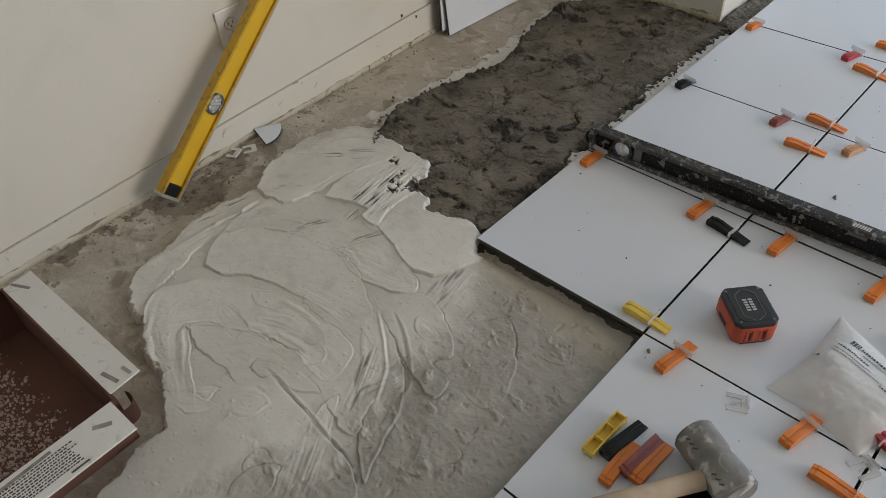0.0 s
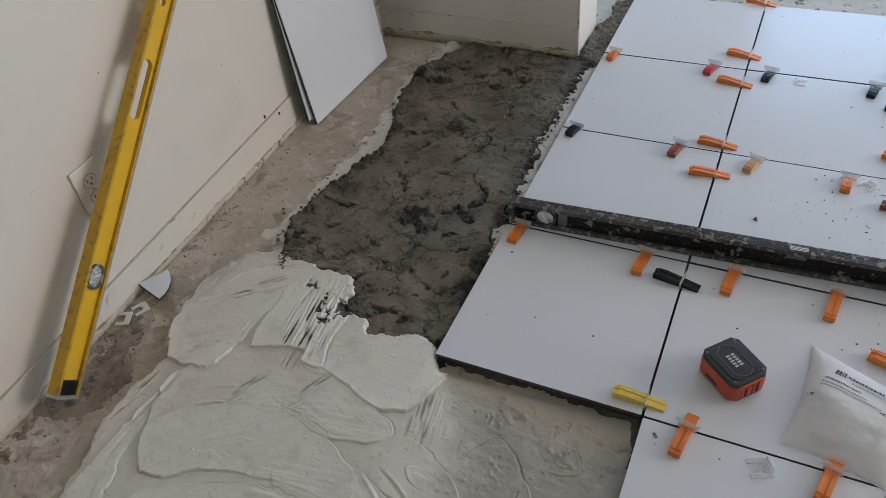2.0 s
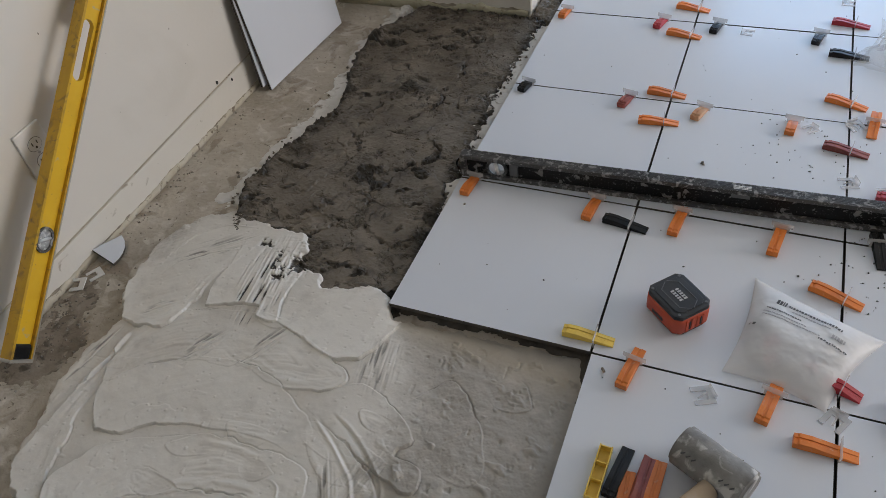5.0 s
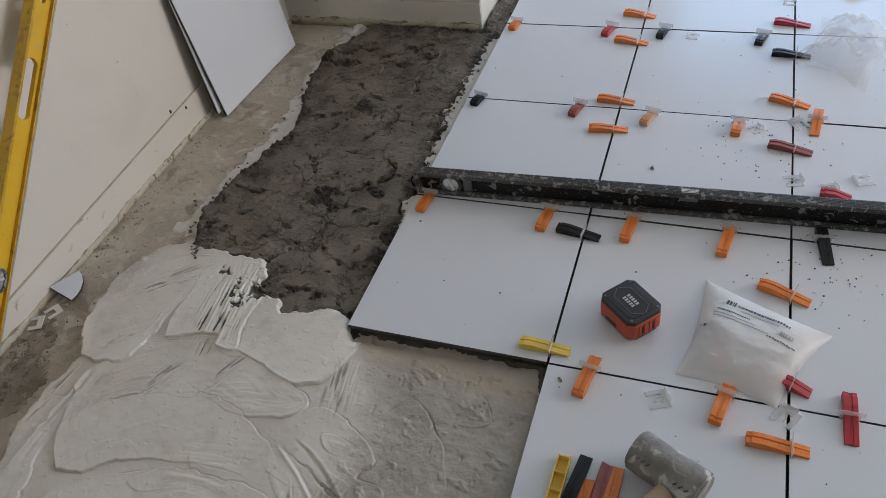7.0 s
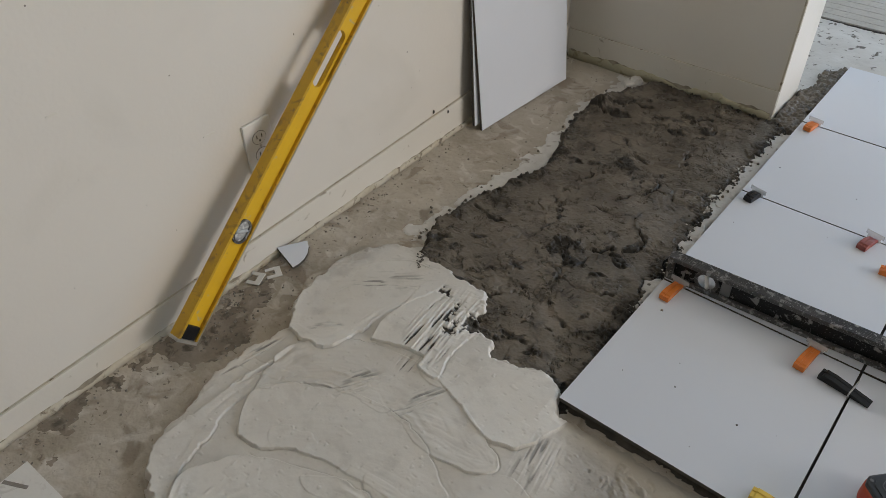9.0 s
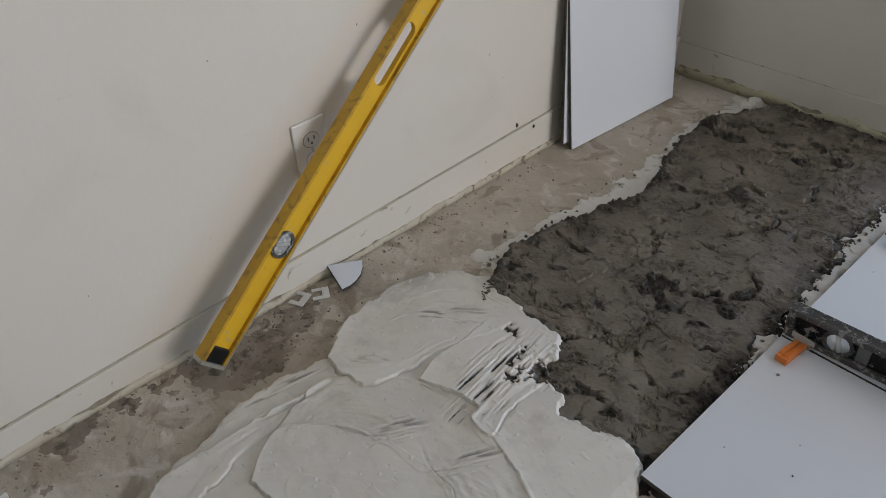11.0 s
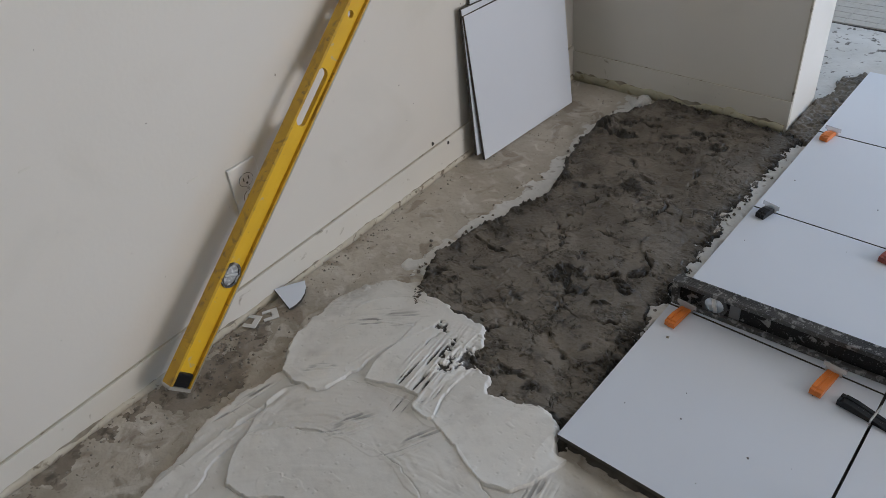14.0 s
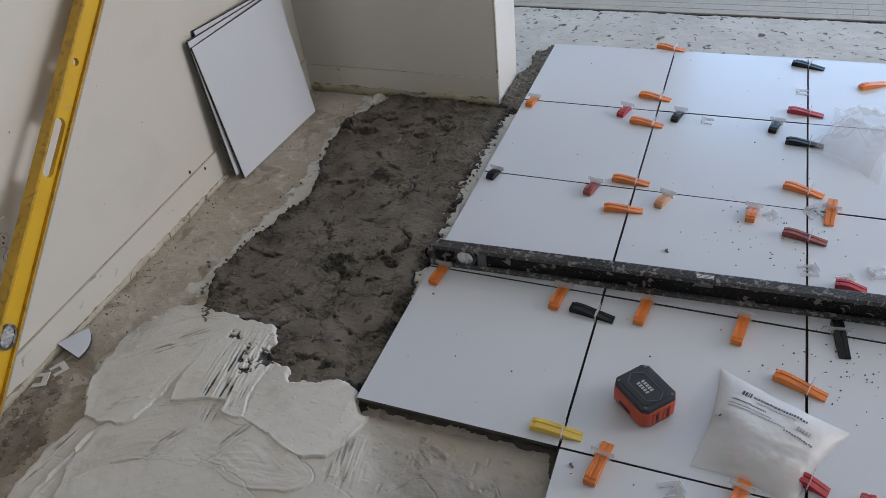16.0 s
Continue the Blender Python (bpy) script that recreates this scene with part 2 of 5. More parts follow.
# paint of the unseen walls, its tone set for the light they bounce
M_WALL2 = mat("unseen_wall_paint", (0.56, 0.52, 0.45), (0.60, 0.56, 0.49), 2, 0.7, 0.0004, 90)
M_CEIL = mat("ceiling_paint", (0.70, 0.68, 0.63), (0.73, 0.71, 0.66), 2, 0.8, 0.0006, 90)
M_GLASS = mat("door_glass", (0.95, 0.97, 0.97), (0.97, 0.98, 0.98), 2, 0.02, alpha=0.1)
M_FRAMEW = mat("white_aluminium_frame", (0.72, 0.72, 0.71), (0.76, 0.76, 0.75), 10, 0.4)


# ---- mesh helpers ----
def part(name, bm, material, parent=None, label="", smooth=False):
    me = bpy.data.meshes.new(name)
    if isinstance(bm, bmesh.types.BMesh):
        bmesh.ops.recalc_face_normals(bm, faces=bm.faces)
        bm.to_mesh(me)
        bm.free()
    else:
        me = bm
    me.materials.append(material)
    if smooth:
        me.shade_smooth()
    ob = new(name, me)
    if parent:
        ob.parent = parent
    if label:
        ob["label"] = label
    return ob


def box(bm, x0, x1, y0, y1, z0, z1, bevel=0.0, m=None):
    made = bmesh.ops.create_cube(bm, size=1, matrix=Matrix.Translation(((x0 + x1) / 2, (y0 + y1) / 2, (z0 + z1) / 2)) @ Matrix.Diagonal((x1 - x0, y1 - y0, z1 - z0, 1)))
    vs = made["verts"]
    if bevel:
        es = list({e for v in vs for e in v.link_edges})
        r = bmesh.ops.bevel(bm, geom=es, offset=bevel, segments=2, profile=0.6, affect="EDGES")
        vs = list({v for f in r["faces"] for v in f.verts} | {v for v in vs if v.is_valid})
    if m is not None:
        bmesh.ops.transform(bm, matrix=m, verts=vs)
    return bm


def cyl(bm, r, length, m, seg=24, r2=None):
    bmesh.ops.create_cone(bm, cap_ends=True, segments=seg, radius1=r, radius2=r if r2 is None else r2, depth=length, matrix=m)
    return bm


def B(*a, **k):
    return box(bmesh.new(), *a, **k)


def prism(pts, z0, z1, bevel=0.0):
    """A flat outline raised from z0 to z1."""
    bm = bmesh.new()
    f = bm.faces.new([bm.verts.new((x, y, z0)) for x, y in pts])
    r = bmesh.ops.extrude_face_region(bm, geom=[f])
    bmesh.ops.translate(bm, vec=(0, 0, z1 - z0), verts=[v for v in r["geom"] if isinstance(v, bmesh.types.BMVert)])
    if bevel:
        bmesh.ops.bevel(bm, geom=list(bm.edges), offset=bevel, segments=2, profile=0.6, affect="EDGES")
    return bm


def oval(cx, cy, a, b, n=24, straight=0.0):
    """An oval outline; straight: the length of a straight middle along x."""
    out = []
    for i in range(n):
        t = 2 * math.pi * (i + 0.5) / n
        out.append((cx + a * math.cos(t) + math.copysign(straight / 2, math.cos(t)), cy + b * math.sin(t)))
    return out


def pierced(outline, holes, z0, z1):
    """A plate with holes, as a mesh."""
    cu = bpy.data.curves.new("plate", "CURVE")
    cu.dimensions, cu.fill_mode, cu.extrude = "2D", "BOTH", (z1 - z0) / 2
    for ring in [outline, *holes]:
        s = cu.splines.new("POLY")
        s.points.add(len(ring) - 1)
        for q, (x, y) in zip(s.points, ring):
            q.co = (x, y, 0, 1)
        s.use_cyclic_u = True
    tmp = bpy.data.objects.new("plate", cu)
    me = bpy.data.meshes.new_from_object(tmp)
    bpy.data.objects.remove(tmp)
    bm = bmesh.new()
    bm.from_mesh(me)
    bmesh.ops.translate(bm, vec=(0, 0, (z0 + z1) / 2), verts=bm.verts)
    bpy.data.meshes.remove(me)
    return bm


def empty(name, m, label, category, group="", kind=""):
    ob = new(name)
    ob.empty_display_size = 0.05
    ob.matrix_world = m
    return tagged(ob, label, category, group, kind)


rng = np.random.default_rng(7)


def vnoise(x, y, scale, seed):
    """Smooth value noise from -1 to 1."""
    lat = np.random.default_rng(seed).uniform(-1, 1, (256, 256))
    u, v = x * scale + 91.3, y * scale + 57.7
    i, j = np.floor(u).astype(int), np.floor(v).astype(int)
    a, b = u - i, v - j
    a, b = a * a * a * (a * (a * 6 - 15) + 10), b * b * b * (b * (b * 6 - 15) + 10)
    g = lambda p, q: lat[p % 256, q % 256]
    return (g(i, j) * (1 - a) + g(i + 1, j) * a) * (1 - b) + (g(i, j + 1) * (1 - a) + g(i + 1, j + 1) * a) * b


def fbm(x, y, scale, seed, octaves=4, gain=0.5):
    return sum(gain ** k * vnoise(x + 3.1 * k, y - 1.7 * k, scale * 2 ** k, seed + k) for k in range(octaves))


def polyline_distance(px, py, pts, closed=False):
    """Distance to a polyline, the side of it (left positive) and the share of its length passed."""
    best, side, along = np.full(px.shape, 9.0), np.zeros(px.shape), np.zeros(px.shape)
    ring = list(pts) + ([pts[0]] if closed else [])
    lens = [math.dist(a, b) for a, b in zip(ring, ring[1:])]
    total, run = sum(lens), 0.0
    for (ax, ay), (bx, by), ln in zip(ring, ring[1:], lens):
        dx, dy = (bx - ax) / ln, (by - ay) / ln
        t = np.clip((px - ax) * dx + (py - ay) * dy, 0, ln)
        ex, ey = px - ax - t * dx, py - ay - t * dy
        d = np.hypot(ex, ey)
        near = d < best
        best = np.where(near, d, best)
        side = np.where(near, np.sign(dx * ey - dy * ex), side)
        along = np.where(near, (run + t) / total, along)
        run += ln
    return best, side, along


def inside(px, py, pts):
    """Signed distance to an outline, positive within."""
    d, _, _ = polyline_distance(px, py, pts, True)
    odd = np.zeros(px.shape, bool)
    for (ax, ay), (bx, by) in zip(pts, list(pts[1:]) + [pts[0]]):
        cross = ((ay > py) != (by > py)) & (px < (bx - ax) * (py - ay) / (by - ay + 1e-12) + ax)
        odd ^= cross
    return np.where(odd, d, -d)


def smooth_curve(pts, n=6):
    """A Catmull-Rom curve through a few control points."""
    p = [np.array(q, float) for q in pts]
    p = [2 * p[0] - p[1], *p, 2 * p[-1] - p[-2]]
    out = []
    for a, b, c, d in zip(p, p[1:], p[2:], p[3:]):
        for k in range(n):
            t = k / n
            out.append(tuple(0.5 * (2 * b + (c - a) * t + (2 * a - 5 * b + 4 * c - d) * t * t + (3 * b - a - 3 * c + d) * t ** 3)))
    out.append(tuple(p[-2]))
    return out


def sheet(name, material, x0, x1, y0, y1, step, height, keep, attributes=(), label="", category="", kind="structure"):
    """A relief over a rectangle: height and keep are arrays of the grid; only kept cells get faces."""
    ny, nx = height.shape
    xs, ys = np.meshgrid(x0 + step * np.arange(nx), y0 + step * np.arange(ny))
    cell = keep[:-1, :-1] | keep[1:, :-1] | keep[:-1, 1:] | keep[1:, 1:]
    idx = np.arange(ny * nx).reshape(ny, nx)
    faces = np.stack([idx[:-1, :-1][cell], idx[:-1, 1:][cell], idx[1:, 1:][cell], idx[1:, :-1][cell]], 1)
    used = np.unique(faces)
    back = np.zeros(ny * nx, int)
    back[used] = np.arange(len(used))
    co = np.stack([xs.ravel(), ys.ravel(), height.ravel()], 1)[used]
    me = bpy.data.meshes.new(name)
    me.from_pydata(co, [], back[faces])
    for key, values in attributes:
        at = me.attributes.new(key, "FLOAT", "POINT")
        at.data.foreach_set("value", values.ravel()[used].astype(np.float32))
    me.materials.append(material)
    me.shade_smooth()
    return tagged(new(name, me), label, category, "", kind)


def raster(x0, x1, y0, y1, step):
    return np.meshgrid(np.arange(x0, x1 + step / 2, step), np.arange(y0, y1 + step / 2, step))


def grit(name, material, places, lo, hi, label, category, parent=None, flat=0.6):
    """Many small irregular crumbs as one mesh."""
    verts, faces = [], []
    base = [(-1, -1, 0), (1, -1, 0), (1, 1, 0), (-1, 1, 0), (-0.5, -0.6, 1), (0.6, -0.5, 1), (0.5, 0.6, 1), (-0.6, 0.4, 1)]
    quads = [(0, 3, 2, 1), (4, 5, 6, 7), (0, 1, 5, 4), (1, 2, 6, 5), (2, 3, 7, 6), (3, 0, 4, 7)]
    for x, y, z in places:
        r, t, o = rng.uniform(lo, hi), rng.uniform(0, 6.3), len(verts)
        for a, b, c in base:
            a, b, c = a * r * rng.uniform(0.5, 1.1), b * r * rng.uniform(0.5, 1.1), c * r * rng.uniform(0.5, 1.3) * flat * 2
            verts.append((x + a * math.cos(t) - b * math.sin(t), y + a * math.sin(t) + b * math.cos(t), z - 0.0002 + c))
        faces += [tuple(o + k for k in q) for q in quads]
    me = bpy.data.meshes.new(name)
    me.from_pydata(verts, [], faces)
    me.materials.append(material)
    ob = new(name, me)
    if parent:
        ob.parent = parent
        return ob
    return tagged(ob, label, category, "", "stuff")


# ---- setting: slab, walls, ceiling ----
FLOOR = -0.030
T = 0.406                      # tile pitch
ROOM_E, ROOM_S, ROOM_N, CEIL = 4.30, -3.0, 4.45, 2.42
tagged(part("floor", B(-1.5, ROOM_E + 0.1, ROOM_S - 0.1, ROOM_N + 0.6, FLOOR - 0.1, FLOOR), M_CONC), "bare stained concrete slab with old adhesive marks", "floor", kind="structure")

WM = pose(-1.138, 0, 0, 0, 0, 1.26)   # face of the west baseboard; local y runs along the wall


def at_wall(ob, m=WM):
    ob.matrix_world = m
    return ob


w = at_wall(tagged(part("wall_west", B(-0.12, -0.007, ROOM_S - 0.1, ROOM_N + 0.1, FLOOR, CEIL), M_WALL), "off-white painted plaster wall with small specks and scuffs", "wall", kind="structure"))
tagged(part("wall_back", B(-1.30, -0.486, 1.219, 1.418, FLOOR, CEIL, bevel=0.003), M_WALL), "off-white painted stub wall with a bright end face", "wall", kind="structure")
# walls out of view, added to close the room and bounce light
tagged(part("wall_east", B(ROOM_E, ROOM_E + 0.12, ROOM_S - 0.1, 1.0, FLOOR, CEIL), M_WALL2), "plain tan wall out of view that closes the room", "wall", kind="structure")
tagged(part("wall_east_rear", B(ROOM_E, ROOM_E + 0.12, 3.0, ROOM_N + 0.1, FLOOR, CEIL), M_WALL2), "plain tan wall out of view that closes the room", "wall", kind="structure")
tagged(part("wall_east_sill", B(ROOM_E, ROOM_E + 0.12, 1.0, 3.0, FLOOR, 0.42), M_WALL2), "plain tan wall below a window", "wall", kind="structure")
tagged(part("wall_east_head", B(ROOM_E, ROOM_E + 0.12, 1.0, 3.0, 2.0, CEIL), M_WALL2), "plain tan wall above a window", "wall", kind="structure")
# unseen wall kept pale so that it throws light onto the stub wall
tagged(part("wall_south", B(-1.3, ROOM_E, ROOM_S - 0.12, ROOM_S, FLOOR, CEIL), M_WALL), "plain off-white wall out of view that bounces light back", "wall", kind="structure")
tagged(part("wall_north_west", B(-1.45, -0.15, ROOM_N, ROOM_N + 0.12, FLOOR, CEIL), M_WALL2), "plain tan wall beside the patio door", "wall", kind="structure")
tagged(part("wall_north_east", B(2.65, ROOM_E + 0.12, ROOM_N, ROOM_N + 0.12, FLOOR, CEIL), M_WALL2), "plain tan wall beside the patio door", "wall", kind="structure")
tagged(part("wall_north_head", B(-0.15, 2.65, ROOM_N, ROOM_N + 0.12, 2.03, CEIL), M_WALL2), "plain tan wall above the patio door", "wall", kind="structure")
tagged(part("ceiling", B(-1.5, ROOM_E + 0.1, ROOM_S - 0.1, ROOM_N + 0.1, CEIL, CEIL + 0.1), M_CEIL), "plain white painted ceiling", "ceiling", kind="structure")

for wname, x0, x1, y0, y1, z0, z1 in (("door_1", -0.15, 2.65, ROOM_N + 0.03, ROOM_N + 0.08, FLOOR, 2.03), ("window_1", ROOM_E + 0.03, ROOM_E + 0.08, 1.0, 3.0, 0.42, 2.0)):
    dd = tagged(new(wname), "white framed glazed opening that lets daylight in", "door" if wname == "door_1" else "window", kind="structure")
    dd.matrix_world = pose(0, 0, 0)
    wide_x = x1 - x0 > 0.5
    a0, a1 = (x0, x1) if wide_x else (y0, y1)
    for k in range(3):
        c = (a0 + 0.03, (a0 + a1) / 2, a1 - 0.03)[k]
        part("window_frame", B(c - 0.03, c + 0.03, y0, y1, z0, z1) if wide_x else B(x0, x1, c - 0.03, c + 0.03, z0, z1), M_FRAMEW, dd)
    for k in range(2):
        c0, c1 = ((a0 + 0.06, (a0 + a1) / 2 - 0.03), ((a0 + a1) / 2 + 0.03, a1 - 0.06))[k]
        pane = part("pane", B(c0, c1, y0 + 0.02, y0 + 0.026, z0, z1) if wide_x else B(x0 + 0.02, x0 + 0.026, c0, c1, z0, z1), M_GLASS, dd)
        pane.visible_shadow = False

# baseboards: a flat board, a dark seam above it and a rough strip of caulk at its foot
def ragged_strip(length, height, depth, seed, step=0.008):
    """A strip along y with an uneven top, against the plane x = 0."""
    bm = bmesh.new()
    n = int(length / step)
    rows = []
    for i in range(n + 1):
        y = i * step
        h = height * (0.75 + 0.45 * noise.noise((y * 9, seed, 0)) + 0.25 * noise.noise((y * 40, seed, 2)))
        d = depth * (0.8 + 0.6 * noise.noise((y * 14, seed, 5)) + 0.4 * noise.noise((y * 70, seed, 7)))
        rows.append([bm.verts.new(q) for q in ((0, y, 0), (d, y, 0), (d * 0.9, y, h * 0.7), (d * 0.35, y, h), (0, y, h))])
    for a, b in zip(rows, rows[1:]):
        for k in range(4):
            bm.faces.new((a[k], b[k], b[k + 1], a[k + 1]))
    return bm


bb = at_wall(tagged(part("baseboard", B(-0.007, 0.0, -1.6, 1.22, FLOOR - 0.02, 0.0505, bevel=0.0012, m=pose(0, 0, 0, 1.3, 0, 0)), M_BASE), "flat off-white baseboard with scuffed paint along the floor", "baseboard", kind="structure"))
part("seam", B(-0.0065, -0.003, -1.2, 1.215, 0.0510, 0.0522, m=pose(0, 0, 0, 1.3, 0, 0)), M_CAULK, bb)
g = part("cracked_joint", ragged_strip(2.35, 0.0195, 0.0022, 31), M_CRACK, bb, "dark cracked line above the caulk")
g.matrix_local = pose(0.0, -1.13, FLOOR)
c = part("caulk", ragged_strip(2.35, 0.020, 0.0055, 3), M_CAULK, bb, "rough yellowed caulk", True)
c.matrix_local = pose(0.0, -1.13, FLOOR)
bb2 = tagged(part("baseboard", B(-1.17, -0.484, 1.2125, 1.219, FLOOR + 0.004, 0.064, bevel=0.0015), M_BASE), "flat off-white baseboard at the foot of the stub wall", "baseboard", kind="structure")
part("seam", B(-1.16, -0.49, 1.214, 1.2175, 0.0642, 0.0647), M_CAULK, bb2)
g = part("cracked_joint", ragged_strip(0.67, 0.034, 0.0025, 33), M_CRACK, bb2, "dark cracked line above the caulk")
g.matrix_local = pose(-1.155, 1.2125, FLOOR, 0, 0, -90)
c = part("caulk", ragged_strip(0.67, 0.035, 0.007, 8), M_OLIVE, bb2, "rough olive caulk", True)
c.matrix_local = pose(-1.155, 1.2125, FLOOR, 0, 0, -90)
tagged(part("trim", B(-0.4895, -0.4835, 1.2155, 1.224, FLOOR + 0.02, 1.9, bevel=0.001), M_CAULK), "exposed corner bead along the end of the stub wall", "trim", kind="structure")


# ---- mortar and thinset ----
STEP = 0.0013
MUD = [(-0.86, 0.10), (-0.905, 0.19), (-0.925, 0.26), (-0.925, 0.34), (-0.90, 0.474), (-0.862, 0.635), (-0.905, 0.78), (-0.932, 0.96), (-0.887, 1.13), (-0.82, 1.206), (-0.49, 1.209), (-0.442, 1.19), (-0.430, 1.10), (-0.424, 0.8), (-0.419, 0.6), (-0.412, 0.42), (-0.398, 0.2), (-0.39, -0.005), (-0.5, -0.04), (-0.62, -0.05), (-0.75, 0.05)]
x0, x1, y0, y1 = -0.98, -0.37, -0.08, 1.212
X, Y = raster(x0, x1, y0, y1, STEP)
ring = smooth_curve(MUD + [MUD[0]], 4)[:-1]
d = inside(X, Y, ring) + 0.010 * fbm(X, Y, 26, 11, 5, 0.65)
rise = np.clip(d / 0.014, 0, 1) ** 0.6
edge_zone = np.exp(-np.clip(d, 0, 1) / 0.028)
WX, WY = X + 0.012 * vnoise(X, Y, 16, 5) + 0.005 * vnoise(X, Y, 48, 6), Y + 0.012 * vnoise(X, Y, 16, 8) + 0.005 * vnoise(X, Y, 48, 9)
h = -0.0165 + 0.0046 * fbm(X, Y, 6.0, 21, 3)
TORN = np.zeros(h.shape)
# presses of the trowel: smooth plates, each with one torn front edge that stands over the next
press = np.random.default_rng(29)
for k in range(78):
    cx, cy = press.uniform(-0.93, -0.40), press.uniform(-0.02, 1.20)
    ang = radians(press.choice([-60, -35, 75, 110, 200, 250]) + press.normal(0, 22))
    ln, wd, amp = press.uniform(0.05, 0.15), press.uniform(0.025, 0.085), press.uniform(0.0025, 0.0065)
    i0, i1 = max(int((cx - 0.17 - x0) / STEP), 0), max(int((cx + 0.17 - x0) / STEP), 0)
    j0, j1 = max(int((cy - 0.17 - y0) / STEP), 0), max(int((cy + 0.17 - y0) / STEP), 0)
    w_ = np.s_[j0:j1, i0:i1]
    gx, gy = X[w_] - cx, Y[w_] - cy
    u = gx * math.cos(ang) + gy * math.sin(ang)
    v = -gx * math.sin(ang) + gy * math.cos(ang)
    u = u + 0.010 * vnoise(X[w_], Y[w_], 24, 400 + k) + 0.007 * vnoise(X[w_], Y[w_], 80, 500 + k) + 0.4 * v * v / wd
    sides = np.clip((wd - np.abs(v)) / (0.3 * wd), 0, 1)
    body = np.clip(-u / 0.0022, 0, 1) * np.clip((u + ln) / (0.8 * ln), 0, 1) * sides
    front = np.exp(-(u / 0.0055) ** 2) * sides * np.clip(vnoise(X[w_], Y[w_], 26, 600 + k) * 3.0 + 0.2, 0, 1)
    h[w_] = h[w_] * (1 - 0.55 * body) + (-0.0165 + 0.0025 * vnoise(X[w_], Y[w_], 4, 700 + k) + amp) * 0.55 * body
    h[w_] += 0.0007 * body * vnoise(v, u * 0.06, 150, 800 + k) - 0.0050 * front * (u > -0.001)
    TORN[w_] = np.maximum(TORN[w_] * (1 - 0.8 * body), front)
# short tears, and clusters of crumbs where the paste broke; their mask also darkens the colour
def tear_lines(scale, seed, ang, deep, thin, share):
    ca, sa = math.cos(radians(ang)), math.sin(radians(ang))
    n = fbm((WX * ca + WY * sa) * 0.6, -WX * sa + WY * ca, scale, seed, 5, 0.6)
    gate = np.clip(vnoise(X, Y, 12, seed + 50) * 4 - share, 0, 1) * np.clip(vnoise(X, Y, 42, seed + 60) * 4 + 0.3, 0, 1)
    cut = gate * np.exp(-(n / thin) ** 2)
    return cut, -1.25 * deep * cut + 0.35 * deep * gate * np.exp(-((n - 2.6 * thin) / (1.6 * thin)) ** 2)
for scale, seed, ang, deep, thin, share in ((9, 301, 20, 0.0095, 0.013, 0.0), (11, 311, 120, 0.0095, 0.013, 0.0), (16, 321, 70, 0.0085, 0.018, 0.1), (22, 331, 150, 0.007, 0.024, 0.2), (26, 341, 30, 0.006, 0.028, 0.2), (19, 351, 100, 0.008, 0.018, 0.1), (14, 361, 0, 0.008, 0.015, 0.1)):
    cut, low = tear_lines(scale, seed, ang, deep, thin, share)
    h, TORN = h + low, np.maximum(TORN, cut)
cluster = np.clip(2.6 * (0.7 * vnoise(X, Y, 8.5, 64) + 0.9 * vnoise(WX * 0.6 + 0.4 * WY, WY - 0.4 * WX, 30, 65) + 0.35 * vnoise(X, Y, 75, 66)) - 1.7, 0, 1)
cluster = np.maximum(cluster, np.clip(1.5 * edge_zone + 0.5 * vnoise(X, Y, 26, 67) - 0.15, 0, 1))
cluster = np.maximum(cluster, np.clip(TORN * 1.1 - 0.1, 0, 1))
lumps = np.clip(4.0 * fbm(WX * 0.75 + 0.3 * WY, WY * 1.1 - 0.3 * WX, 100, 71, 3, 0.6), -1, 1)
h = h + cluster * (0.0040 * lumps - 0.0012) + 0.0006 * fbm(X, Y, 90, 73, 2) + 0.0006 * vnoise(X * 0.9 + Y * 0.35, (Y - 0.4 * X) * 0.12, 75, 81)
h = h + 0.0040 * np.exp(-((d - 0.018) / 0.016) ** 2) * (X < -0.74) * (0.7 + 0.6 * vnoise(X, Y, 20, 68)) + 0.013 * np.exp(-(((X + 0.905) / 0.030) ** 2 + ((Y - 0.985) / 0.036) ** 2)) * (1 + 0.5 * lumps)
h = h - 0.004 * np.clip((0.13 - Y) / 0.05, 0, 1)
h = FLOOR - 0.002 + (np.maximum(h, FLOOR + 0.0035 + 0.001 * vnoise(X, Y, 150, 3)) - FLOOR + 0.002) * rise
h = np.minimum(h, np.where(X > -0.412, -0.0115, 0.02))
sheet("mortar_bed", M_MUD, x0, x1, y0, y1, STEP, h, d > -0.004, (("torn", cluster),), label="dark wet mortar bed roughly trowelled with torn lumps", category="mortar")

# the thinset, spread in overlapping strokes
THIN = [(-0.938, -0.185), (-0.978, -0.147), (-1.003, -0.064), (-1.012, 0.03), (-0.995, 0.10), (-0.945, 0.155), (-0.876, 0.176), (-0.835, 0.150), (-0.76, 0.152), (-0.68, 0.145), (-0.652, 0.11), (-0.640, 0.060), (-0.578, 0.040), (-0.560, 0.008), (-0.521, 0.030), (-0.469, 0.045), (-0.415, 0.030), (-0.385, -0.012), (-0.20, -0.004), (-0.01, 0.004), (0.012, -0.05), (0.012, -0.3), (0.012, -1.15), (-0.44, -1.15), (-0.488, -0.86), (-0.515, -0.77), (-0.525, -0.70), (-0.58, -0.66), (-0.64, -0.645), (-0.70, -0.627), (-0.77, -0.594), (-0.83, -0.590), (-0.875, -0.572), (-0.905, -0.53), (-0.938, -0.426), (-0.962, -0.336), (-0.957, -0.26)]
x0, x1, y0, y1 = -1.04, 0.015, -1.02, 0.20
FINE = 0.0012
X, Y = raster(x0, x1, y0, y1, FINE)
